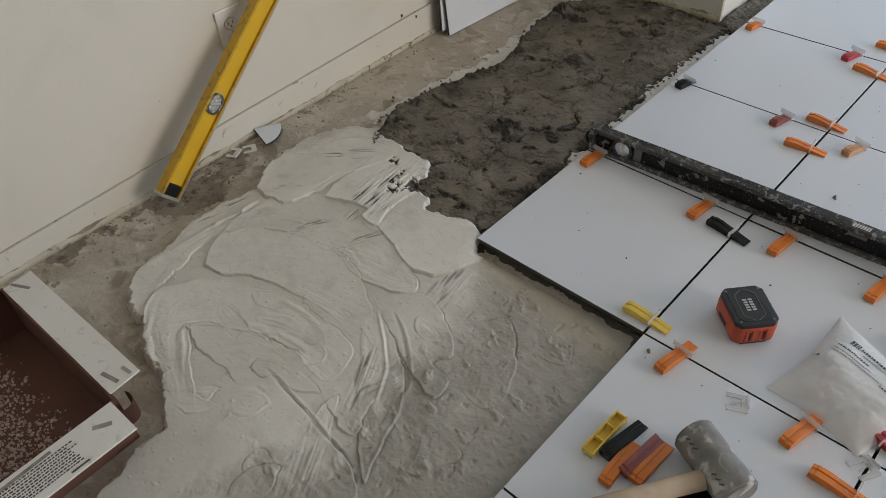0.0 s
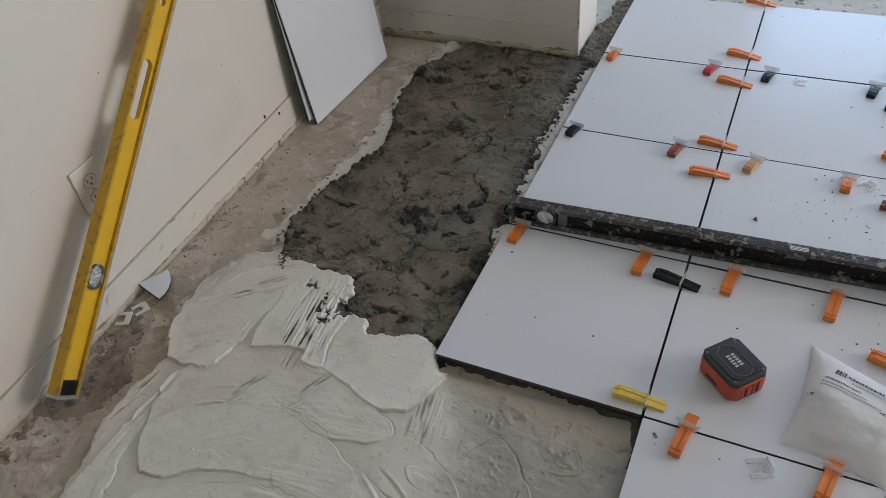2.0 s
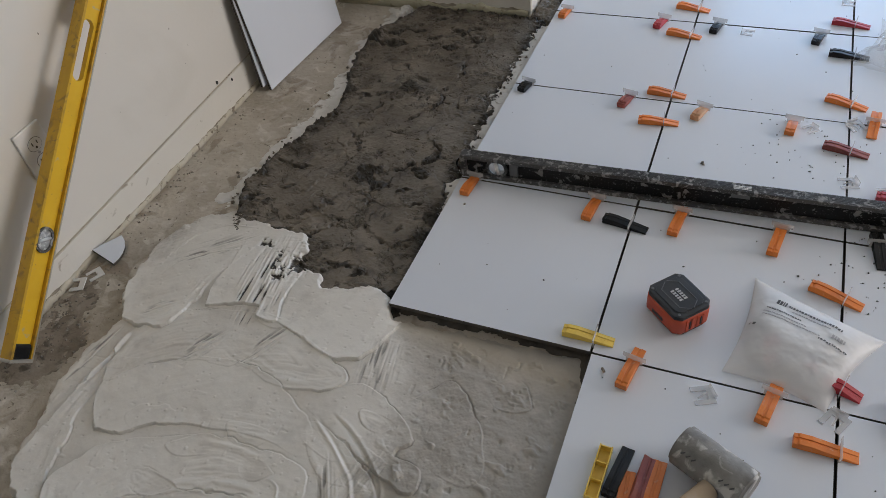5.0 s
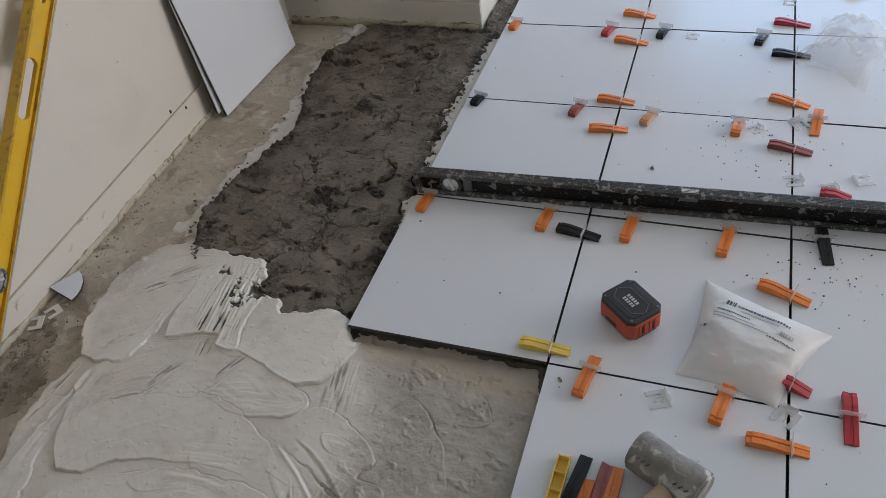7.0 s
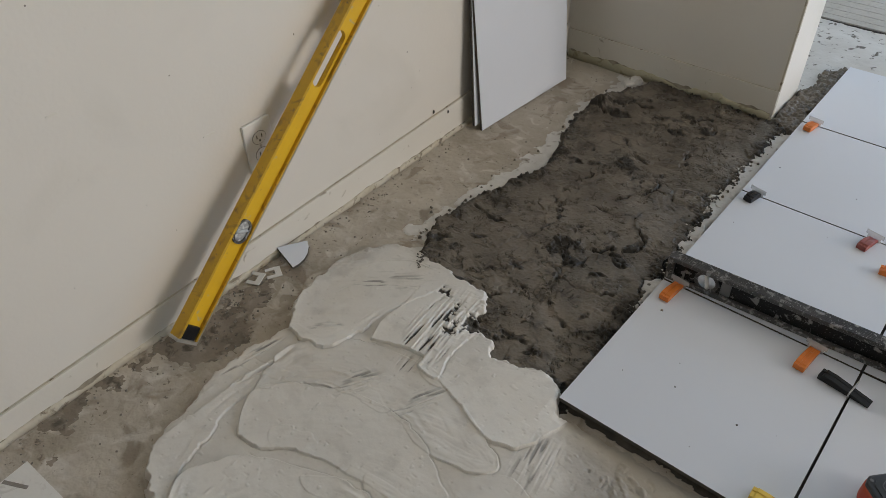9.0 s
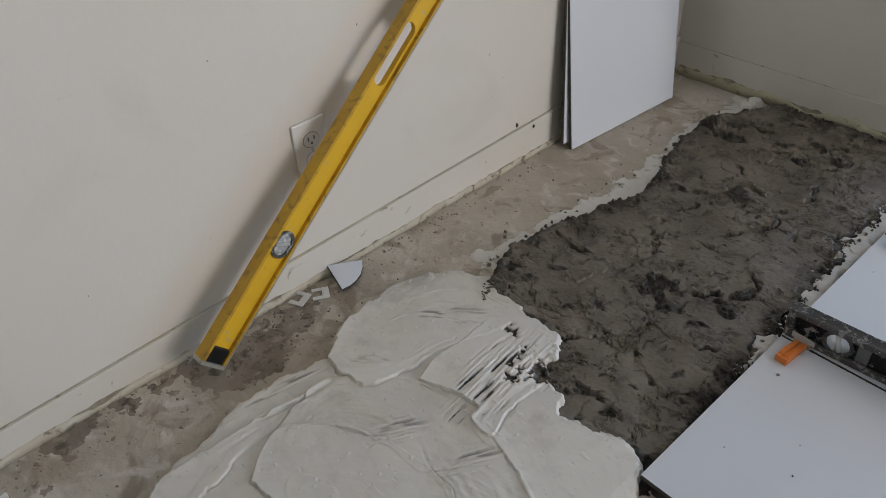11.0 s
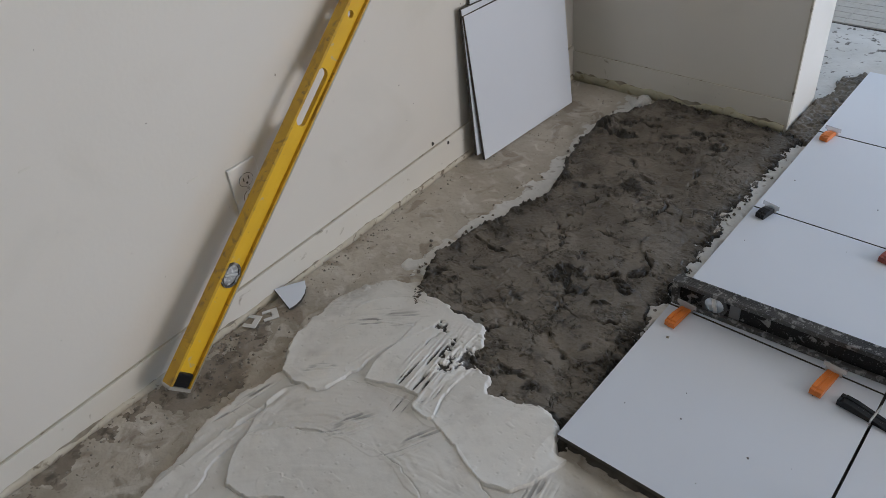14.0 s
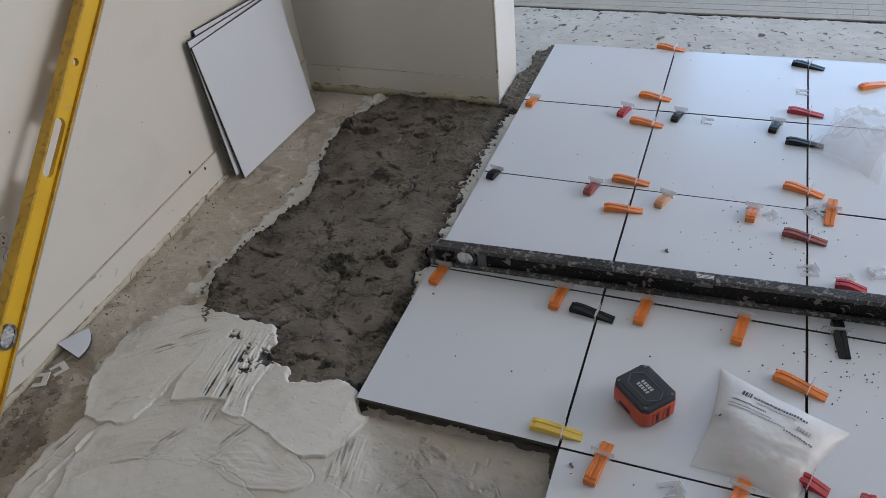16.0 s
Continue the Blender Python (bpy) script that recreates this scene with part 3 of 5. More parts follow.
d = inside(X, Y, THIN) + 0.0065 * fbm(X, Y, 24, 111, 4, 0.6) + 0.0025 * vnoise(X, Y, 130, 113)
rise = np.clip(d / 0.009, 0, 1) ** 0.5
# thick in the heap on the wall side, thin in the hollow before the tiles
thick = np.clip(1.2 - ((X + 0.68) / 0.44) ** 2 - ((Y + 0.38) / 0.66) ** 2 + 0.12 * fbm(X, Y, 5, 121, 3), 0.0, 1.0)
thick = thick * np.clip((-0.20 - X) / 0.18, 0, 1) ** 0.7
h = -0.0245 + 0.012 * np.minimum(thick * 1.3, 1) + 0.0034 * fbm(X, Y, 6, 131, 2)
# fine drag marks that run round the reach of an arm
CX, CY = -0.42, -0.72
R, A = np.hypot(X - CX, Y - CY), np.arctan2(Y - CY, X - CX)
h = h + np.clip((R - 0.10) / 0.12, 0, 1) * (0.0006 * vnoise(R * 1.0, A * 0.05, 130, 141) + 0.0011 * vnoise(R + 0.02 * vnoise(X, Y, 6, 3), A * 0.11, 38, 151)) * (0.1 + 1.1 * np.clip(vnoise(X, Y, 9, 145), 0, 1))


BASE_H = h.copy()
LAY_TONE, LEVEL = np.full(h.shape, 0.35), np.zeros(h.shape)


def plate(h, amp, tone, ang, *pts):
    """One lay of the trowel: a smooth plate with a crisp ragged edge on the side it was pushed to, thinning out behind."""
    ring = smooth_curve([*pts, pts[0]], 5)[:-1]
    px, py = [p[0] for p in ring], [p[1] for p in ring]
    i0, i1 = max(int((min(px) - 0.03 - x0) / FINE), 0), max(int((max(px) + 0.03 - x0) / FINE), 0)
    j0, j1 = max(int((min(py) - 0.03 - y0) / FINE), 0), max(int((max(py) + 0.03 - y0) / FINE), 0)
    w_ = np.s_[j0:j1, i0:i1]
    gx, gy, seed = X[w_], Y[w_], int(abs(1000 * px[0] + 770 * py[0]))
    gate = np.clip(0.3 + 1.4 * vnoise(gx, gy, 17, seed + 4), 0, 1)
    q = inside(gx, gy, ring) + 0.0040 * vnoise(gx, gy, 24, seed) + gate * (0.0045 * vnoise(gx, gy, 50, seed + 1) + 0.0012 * vnoise(gx, gy, 150, seed + 2))
    fx, fy = math.cos(radians(ang)), math.sin(radians(ang))
    run = gx * fx + gy * fy
    lo, hi = min(x * fx + y * fy for x, y in ring), max(x * fx + y * fy for x, y in ring)
    f = np.clip((run - lo) / (hi - lo), 0, 1)
    mask = np.clip(q / 0.0010, 0, 1) * np.clip(f / 0.50, 0, 1)
    bead = np.exp(-np.clip(q, 0, 1) / 0.0035) * np.clip(0.35 + vnoise(gx, gy, 33, seed + 3), 0, 1)
    across = gx * fy - gy * fx
    streak = 0.00030 * vnoise(R[w_], A[w_] * 0.05, 210, seed) + 0.0006 * vnoise(R[w_] + 0.2 * across, A[w_] * 0.07, 62, seed + 5) + (0.0013 * vnoise(q, run * 0.08, 110, seed + 8) + 0.0005 * vnoise(q, run * 0.10, 260, seed + 9)) * np.exp(-np.clip(q, 0, 1) / 0.05)
    top = BASE_H[w_] + 0.35 * LEVEL[w_] + amp * (0.08 + 1.00 * f) + 0.40 * amp * f * np.exp(-np.clip(q, 0, 1) / 0.010) + 0.0006 * bead + streak * np.clip(0.2 + 1.8 * vnoise(gx, gy, 8, seed + 7), 0, 1.3)
    under = -0.0032 * np.exp(-((q + 0.0012) / 0.0013) ** 2) * gate * np.clip(f * 2 - 0.3, 0, 1)
    h[w_] = h[w_] * (1 - mask) + top * mask + under * (q < 0.0005)
    LEVEL[w_] = LEVEL[w_] * (1 - mask) + (top - BASE_H[w_]) * mask
    LAY_TONE[w_] = LAY_TONE[w_] * (1 - mask) + tone * mask
    return h


def groove(h, deep, wide, *pts):
    """A scratch or the raised seam of a trowel's edge along a curve; a negative depth raises it."""
    dist, side, s = polyline_distance(X, Y, smooth_curve(pts, 6))
    q = dist * side + 0.0025 * vnoise(X, Y, 28, 19)
    ends = np.clip(s / 0.15, 0, 1) * np.clip((1 - s) / 0.15, 0, 1)
    return h + ends * (-deep * np.exp(-(q / wide) ** 2) + 0.55 * deep * np.exp(-((q - 1.9 * wide) / wide) ** 2))


# little drags of the plate's corner under the larger lays
arm = np.random.default_rng(5)


def drags(h, count, low, high, long0, long1):
    """Short crescent drags of the plate's corner that follow the reach of the arm."""
    for k in range(count):
        rad, a0_ = arm.uniform(0.12, 0.66), arm.uniform(0.3, 2.4)
        ccx, ccy = CX + rad * math.cos(a0_), CY + rad * math.sin(a0_)
        turn, ln, wd = a0_ + 1.57 + arm.normal(0, 0.35), arm.uniform(long0, long1), arm.uniform(0.012, 0.032)
        c_, s_ = math.cos(turn), math.sin(turn)
        pts = [(ccx + c_ * u * ln - s_ * (v * wd - 0.25 * ln * u * u), ccy + s_ * u * ln + c_ * (v * wd - 0.25 * ln * u * u)) for u, v in ((-1, 0.2), (-0.3, 1), (0.6, 0.9), (1, 0), (0.5, -0.8), (-0.5, -0.6))]
        tone, push, amp = arm.uniform(0.2, 1.0), math.degrees(turn) + arm.choice([0, 180, 90, -90]), arm.uniform(low, high)
        if -0.97 < ccx < -0.30 and ccy < 0.08:
            h = plate(h, amp, tone, push, *pts)
    return h


h = drags(h, 24, 0.0015, 0.0030, 0.03, 0.09)
h = plate(h, 0.0040, 0.5, -161, (-0.859, -0.581), (-0.902, -0.521), (-0.906, -0.399), (-0.896, -0.3), (-0.898, -0.203), (-0.867, -0.21), (-0.863, -0.323), (-0.862, -0.398), (-0.834, -0.487), (-0.804, -0.556), (-0.78, -0.585))
h = plate(h, 0.0030, 0.3, 170, (-0.859, -0.334), (-0.887, -0.26), (-0.877, -0.202), (-0.796, -0.116), (-0.631, -0.09), (-0.546, -0.12), (-0.544, -0.204), (-0.67, -0.222), (-0.783, -0.258))
h = plate(h, 0.0035, 0.6, -29, (-0.716, -0.183), (-0.648, -0.109), (-0.551, -0.115), (-0.463, -0.148), (-0.407, -0.179), (-0.434, -0.213), (-0.486, -0.234), (-0.572, -0.227))
h = plate(h, 0.0055, 0.7, -97, (-0.929, -0.188), (-0.976, -0.127), (-1.004, -0.035), (-0.993, 0.069), (-0.942, 0.161), (-0.83, 0.186), (-0.76, 0.117), (-0.786, 0.018), (-0.807, -0.054), (-0.815, -0.126), (-0.835, -0.182))
h = plate(h, 0.0050, 0.9, -75, (-0.78, -0.104), (-0.796, -0.046), (-0.79, 0.021), (-0.788, 0.135), (-0.668, 0.152), (-0.621, 0.086), (-0.625, -0.025), (-0.606, -0.1), (-0.656, -0.101), (-0.667, -0.074), (-0.726, -0.086))
h = plate(h, 0.0050, 1.0, -39, (-0.606, -0.1), (-0.625, -0.025), (-0.609, 0.042), (-0.538, 0.01), (-0.433, 0.042), (-0.373, -0.02), (-0.384, -0.1), (-0.427, -0.146), (-0.475, -0.148), (-0.548, -0.118))
h = plate(h, 0.0040, 0.5, 9, (-0.477, -0.243), (-0.443, -0.221), (-0.374, -0.178), (-0.283, -0.216), (-0.245, -0.255), (-0.256, -0.29), (-0.21, -0.303), (-0.211, -0.349), (-0.294, -0.322), (-0.348, -0.298), (-0.412, -0.278))
h = plate(h, 0.0040, 0.8, 28, (-0.44, -0.3), (-0.416, -0.28), (-0.336, -0.309), (-0.264, -0.362), (-0.223, -0.42), (-0.205, -0.491), (-0.187, -0.533), (-0.311, -0.435), (-0.358, -0.376))
h = plate(h, 0.0050, 0.6, 137, (-0.805, -0.419), (-0.848, -0.375), (-0.857, -0.335), (-0.815, -0.281), (-0.735, -0.233), (-0.657, -0.209), (-0.583, -0.21), (-0.497, -0.24), (-0.426, -0.289), (-0.387, -0.348), (-0.457, -0.344), (-0.525, -0.343), (-0.682, -0.365), (-0.743, -0.407))
h = plate(h, 0.0050, 0.75, 141, (-0.729, -0.618), (-0.797, -0.56), (-0.808, -0.503), (-0.758, -0.439), (-0.668, -0.39), (-0.56, -0.358), (-0.457, -0.358), (-0.389, -0.367), (-0.368, -0.422), (-0.385, -0.451), (-0.473, -0.442), (-0.565, -0.466), (-0.648, -0.513), (-0.654, -0.555), (-0.486, -0.646), (-0.502, -0.693), (-0.617, -0.663))
h = plate(h, 0.0035, 0.5, 120, (-0.681, -0.541), (-0.66, -0.506), (-0.569, -0.463), (-0.475, -0.441), (-0.416, -0.451), (-0.384, -0.451), (-0.363, -0.486), (-0.482, -0.502), (-0.51, -0.545), (-0.626, -0.554))
h = plate(h, 0.0030, 0.4, -16, (-0.373, -0.471), (-0.339, -0.393), (-0.272, -0.366), (-0.282, -0.418), (-0.258, -0.487), (-0.317, -0.486))
h = plate(h, 0.0035, 0.8, 28, (-0.499, -0.695), (-0.522, -0.562), (-0.477, -0.503), (-0.353, -0.514), (-0.223, -0.527), (-0.172, -0.594), (-0.389, -0.784))
h = plate(h, 0.0035, 0.8, -32, (-0.155, -0.441), (-0.179, -0.38), (-0.136, -0.387), (-0.102, -0.396), (-0.101, -0.418), (-0.117, -0.467), (-0.144, -0.479))
h = plate(h, 0.0020, 0.5, 40, (-0.289, -0.204), (-0.262, -0.153), (-0.219, -0.121), (-0.162, -0.169), (-0.11, -0.26), (-0.131, -0.305), (-0.217, -0.283))
h = plate(h, 0.0018, 0.3, -32, (-0.156, -0.132), (-0.119, -0.076), (-0.069, -0.124), (-0.092, -0.147), (-0.129, -0.149))

h = drags(h, 18, 0.0012, 0.0024, 0.02, 0.06)
h = groove(h, 0.0035, 0.004, (-0.90, -0.36), (-0.885, -0.29), (-0.88, -0.21))
h = groove(h, 0.0040, 0.003, (-0.477, -0.503), (-0.353, -0.514), (-0.223, -0.527))
h = groove(h, -0.0025, 0.003, (-0.43, -0.27), (-0.37, -0.31), (-0.31, -0.36), (-0.27, -0.43))
h = groove(h, 0.0030, 0.003, (-0.40, -0.255), (-0.33, -0.29), (-0.27, -0.345), (-0.235, -0.42))
h = groove(h, -0.0016, 0.002, (-0.95, 0.02), (-0.92, 0.08), (-0.87, 0.12), (-0.80, 0.13))
h = groove(h, -0.0014, 0.002, (-0.93, -0.06), (-0.90, 0.0), (-0.85, 0.03), (-0.79, 0.06))
# comb marks where the trowel tore the heap open over the mortar
mud_show, scrape = np.zeros(X.shape), np.zeros(X.shape)
for (cx, cy, ang, ln, wd, amp) in ((-0.69, 0.0, 97, 0.20, 0.085, 0.0034), (-0.725, -0.20, 60, 0.09, 0.045, 0.0020), (-0.36, -0.13, 100, 0.11, 0.07, 0.0012), (-0.93, -0.28, 82, 0.16, 0.02, 0.0018), (-0.60, -0.16, 62, 0.10, 0.035, 0.0016), (-0.26, -0.60, 120, 0.16, 0.05, 0.0012), (-0.33, -0.40, 118, 0.14, 0.03, 0.0014), (-0.85, 0.05, 40, 0.16, 0.05, 0.0010), (-0.30, -0.36, 75, 0.13, 0.05, 0.0014), (-0.87, -0.14, 40, 0.06, 0.02, 0.0022)):
    ca, sa = math.cos(radians(ang)), math.sin(radians(ang))
    u, v = (X - cx) * ca + (Y - cy) * sa, -(X - cx) * sa + (Y - cy) * ca
    zone = np.clip(1.2 - (u / ln * 1.6) ** 2 - (v / wd * 1.5) ** 2, 0, 1)
    line = 0.6 * vnoise(v, u * 0.09, 150, 161) + 0.6 * vnoise(v, u * 0.10, 300, 163) + 0.25 * vnoise(X, Y, 60, 165)
    h = h + amp * zone * line
    scrape = np.maximum(scrape, zone * np.clip(-line * 2.2 - 0.25, 0, 1) * np.clip(0.8 + vnoise(X, Y, 14, 166), 0, 1))
    mud_show = np.maximum(mud_show, zone * np.clip(-line - 0.30, 0, 1) * 2.6 * (amp > 0.0025))
for (cx, cy, rx, ry) in ((-0.745, 0.083, 0.008, 0.010), (-0.640, 0.056, 0.014, 0.022), (-0.672, 0.02, 0.006, 0.016), (-0.70, 0.05, 0.005, 0.018)):
    q = ((X - cx + 0.012 * vnoise(X, Y, 60, 5) + 0.010 * vnoise(X, Y, 170, 15)) / rx) ** 2 + ((Y - cy + 0.012 * vnoise(X, Y, 60, 6) + 0.010 * vnoise(X, Y, 170, 16)) / ry) ** 2
    spot = np.exp(-q)
    mud_show = np.maximum(mud_show, np.clip(spot * 1.9, 0, 1))
    h = h - 0.005 * spot
# small bubbles and flecks in the paste
h = h + (0.0016 * np.clip(vnoise(X, Y, 95, 171) - 0.78, 0, 1) * 3 - 0.0016 * np.clip(vnoise(X, Y, 130, 173) - 0.80, 0, 1) * 3 + 0.0004 * fbm(X, Y, 60, 175, 2) * np.clip(0.3 + vnoise(X, Y, 10, 177), 0, 1)) * (thick > 0.1)
thin = np.clip(1 - thick * 2.1 + 0.25 * fbm(X, Y, 9, 181, 3), 0, 1)
h = h + thin * rise * (0.0007 * fbm(X, Y, 90, 191, 3, 0.65) + 0.0090 * np.clip(fbm(X * 0.7 + 0.3 * Y, Y, 46, 195, 3) - 0.62, 0, 1) - 0.0060 * np.clip(fbm(X, Y * 0.7, 60, 193, 3) - 0.66, 0, 1) + 0.0007 * vnoise(X * 0.25 + Y * 0.1, Y, 120, 197) + 0.0009 * vnoise(R, A * 0.12, 55, 199))
tan = np.clip(1 - np.abs(Y + 0.035 + 0.12 * (X + 0.2)) / 0.05, 0, 1) * (X > -0.37) * (X < 0.0) * 0.9
near = np.clip((Y + 0.040) / 0.035, 0, 1) * np.clip((X + 0.395) / 0.02, 0, 1)
h = h * (1 - near) + np.minimum(h, -0.0285) * near
near = np.clip((X + 0.025) / 0.022, 0, 1)
h = h * (1 - near) + np.minimum(h, -0.0280) * near
h = FLOOR - 0.001 + (h - FLOOR + 0.001) * rise
relief = h - BASE_H
lap = np.clip((rise - 0.02) / 0.5, 0, 1) * np.clip((Y + 0.10) / 0.08, 0, 1) * np.clip((X + 0.93) / 0.12, 0, 1) * np.clip((-0.385 - X) / 0.03, 0, 1)
h = h * (1 - lap) + np.maximum(h, -0.0100 + 0.9 * relief + 0.002 * rise) * lap - 0.005 * np.clip(mud_show, 0, 1) * lap
sheet("thinset_spread", M_THIN, x0, x1, y0, y1, FINE, h, d > 0.0, (("lay_tone", LAY_TONE * 0.8), ("scrape", scrape), ("thin", thin), ("mud", mud_show), ("tan", tan)), "pale grey thinset spread in overlapping trowel strokes", "thinset")


def patch(name, material, pts, z, rag, seed, label, category, step=0.004, lump=0.002, scale=40):
    """A low ragged smear on the slab."""
    px, py = [p[0] for p in pts], [p[1] for p in pts]
    a0, a1, b0, b1 = min(px) - 0.02, max(px) + 0.02, min(py) - 0.02, max(py) + 0.02
    gx, gy = raster(a0, a1, b0, b1, step)
    dd = inside(gx, gy, pts) + rag * fbm(gx, gy, 24, seed, 4, 0.6)
    hh = FLOOR - 0.001 + (z - FLOOR + 0.001 + lump * fbm(gx, gy, scale, seed + 9, 3)) * np.clip(dd / 0.008, 0, 1) ** 0.6
    return sheet(name, material, a0, a1, b0, b1, step, hh, dd > 0, label=label, category=category)


patch("thinset_residue", M_RESID, [(-0.955, 0.20), (-0.96, 0.32), (-0.935, 0.42), (-0.925, 0.55), (-0.915, 0.66), (-0.935, 0.78), (-0.955, 0.95), (-0.945, 1.08), (-0.95, 1.20), (-0.90, 1.21), (-0.87, 1.14), (-0.905, 0.98), (-0.88, 0.80), (-0.845, 0.64), (-0.87, 0.50), (-0.90, 0.36), (-0.90, 0.20)], -0.0265, 0.020, 201, "dried white thinset residue along the mortar", "residue", lump=0.0015)
patch("thinset_blob", M_RESID, [(-0.935, 1.14), (-0.915, 1.205), (-0.872, 1.206), (-0.880, 1.165), (-0.90, 1.13)], -0.013, 0.010, 271, "pale lump of dried thinset in the corner of the bed", "residue", step=0.002, lump=0.004)
patch("squeezed_thinset", M_RESID, [(-0.447, 0.46), (-0.452, 0.62), (-0.46, 0.80), (-0.458, 0.95), (-0.462, 1.10), (-0.44, 1.17), (-0.40, 1.17), (-0.40, 0.38), (-0.42, 0.30)], -0.0185, 0.014, 211, "pale thinset squeezed out beside the laid tiles", "residue", lump=0.0012)
patch("old_mortar_skim", M_PALE, [(-0.49, 1.42), (-0.55, 1.55), (-0.9, 1.7), (-0.9, 1.99), (1.9, 1.99), (1.9, 1.60), (-0.38, 1.60), (-0.40, 1.45)], -0.0245, 0.006, 221, "pale mortar skim with dark chips on the slab", "mortar", step=0.008, lump=0.001)
patch("loose_mortar", M_MUD, [(-0.468, 1.18), (-0.478, 1.35), (-0.475, 1.48), (-0.45, 1.60), (-0.405, 1.66), (-0.398, 1.50), (-0.398, 1.18)], -0.017, 0.016, 231, "dark crumbled mortar beside the tile edge", "mortar", step=0.002, lump=0.005, scale=85)
# lip below the overhang, its shade put into the mortar's colour
patch("mortar_lip", M_BED, [(-0.405, 0.03), (-0.400, 0.010), (-0.30, 0.003), (-0.18, 0.009), (-0.08, 0.002), (-0.02, 0.0), (-0.004, -0.06), (-0.010, -0.10), (0.02, -0.10), (0.02, 0.03)], -0.0225, 0.006, 261, "mortar bulging out under the tile edge, darkened for the shade there", "mortar", lump=0.0035, scale=60)
patch("adhesive_stain", M_CONC, [(-1.06, -0.50), (-1.02, -0.42), (-0.985, -0.36), (-0.955, -0.40), (-0.95, -0.47), (-0.99, -0.54)], -0.0285, 0.02, 241, "thin old adhesive film on bare concrete", "residue", lump=0.0003)

patch("dirt_stain", M_DIRT, [(-1.135, -0.62), (-1.13, -0.30), (-1.135, -0.08), (-1.06, -0.12), (-1.03, -0.22), (-0.99, -0.26), (-1.00, -0.34), (-1.06, -0.40), (-1.07, -0.52), (-1.10, -0.66)], FLOOR + 0.0008, 0.055, 251, "dark damp dirt on the concrete by the wall", "dirt", lump=0.0006)
# old floor covering beyond the skim, with a fine grid pressed into it
fc = tagged(part("old_floor_covering", B(-1.1, ROOM_E, 1.992, 4.4, FLOOR, FLOOR + 0.010, bevel=0.002), M_SHEET), "worn beige floor covering with a fine grid, cut edge", "floor covering", kind="structure")
part("edge", B(-1.1, 1.9, 1.984, 1.991, FLOOR, FLOOR + 0.006), M_DARK, fc)
bm = bmesh.new()
for k in range(36):
    gx = -0.9 + 0.05 * k
    box(bm, gx, gx + 0.0022, 2.0, 2.5, FLOOR + 0.0098, FLOOR + 0.0112)
for k in range(10):
    gy = 2.03 + 0.05 * k
    box(bm, -0.9, 0.9, gy, gy + 0.0022, FLOOR + 0.0098, FLOOR + 0.0110)
part("grid_ribs", bm, M_SHEET, fc)


# ---- things: levels ----
def spirit_level(m, length, body_mat, rail_mat, holes, label, tall=0.060, deep=0.025, flange=0.007):
    """Local x runs along the level, y across its face, z towards the viewer."""
    lv = empty("spirit_level", m, label, "level")
    a, b = tall / 2, deep / 2
    outline = [(0.004, -a + 0.004), (length - 0.004, -a + 0.004), (length - 0.004, a - 0.004), (0.004, a - 0.004)]
    part("web", pierced(outline, holes, -0.005, 0.005), body_mat, lv)
    for s in (-1, 1):
        y = s * (a - flange / 2)
        part("rail", B(0.003, length - 0.003, y - flange / 2, y + flange / 2, -b, b, bevel=0.0012), rail_mat, lv, "worn edge rail")
    return lv


# yellow level leaning on the wall
P0, P1 = Vector((-1.058, -0.349, 0.002)), Vector((-1.094, 0.175, 0.430))
ax = (P1 - P0).normalized()
nz = Vector((1, 0, 0))
nz = (nz - ax * nz.dot(ax)).normalized()
ny = nz.cross(ax)
YL = Matrix.Translation(P0) @ Matrix((ax, ny, nz)).transposed().to_4x4()
grip, small = oval(0.634, 0.0, 0.014, 0.014, 24, 0.100), oval(0.822, 0, 0.008, 0.008, 16)
yl = spirit_level(YL, 1.22, M_YELLOW, M_YELRAIL, [grip, small, oval(0.243, 0, 0.0175, 0.0175, 24, 0.014)], "long yellow spirit level leaning against the wall", 0.054, 0.027)
for s in (-1, 1):
    part("rail_edge", B(0.004, 1.216, s * 0.0252 - 0.0015, s * 0.0252 + 0.0015, 0.0132, 0.0142), M_ALU if s < 0 else M_YELRAIL, yl)
vial = part("vial", prism(oval(0.243, 0, 0.0165, 0.0165, 24, 0.014), -0.004, 0.0065, 0.002), M_DIRTGL, yl, "dirty round vial", True)
part("bezel", pierced(oval(0.243, 0, 0.0195, 0.0195, 28, 0.014), [oval(0.243, 0, 0.0145, 0.0145, 28, 0.014)], 0.006, 0.0095), M_BLRAIL, vial)
part("tube", cyl(bmesh.new(), 0.004, 0.028, pose(0.243, 0, 0.007, 90, 0, 25), 16), M_VIAL, vial, smooth=True)
part("end_cap", pierced([(-0.003, -0.027), (0.004, -0.027), (0.004, 0.027), (-0.003, 0.027)], [], -0.0137, 0.0137), M_ALU, yl)
part("end_plug", B(0.004, 0.034, -0.019, 0.019, -0.010, 0.0115, bevel=0.004), M_BLACK, yl, "black plastic end plug")

# black level lying on edge across the tiles
BL = Matrix.Translation((-0.405, 0.4225, 0.0305)) @ Euler((radians(90), 0, radians(2.5))).to_matrix().to_4x4()
bl = spirit_level(BL, 1.22, M_BLVL, M_BLRAIL, [oval(0.085, 0.0, 0.021, 0.021, 28), oval(1.135, 0.0, 0.021, 0.021, 28)], "scuffed black spirit level standing across white tiles", 0.060, 0.026, 0.0105)
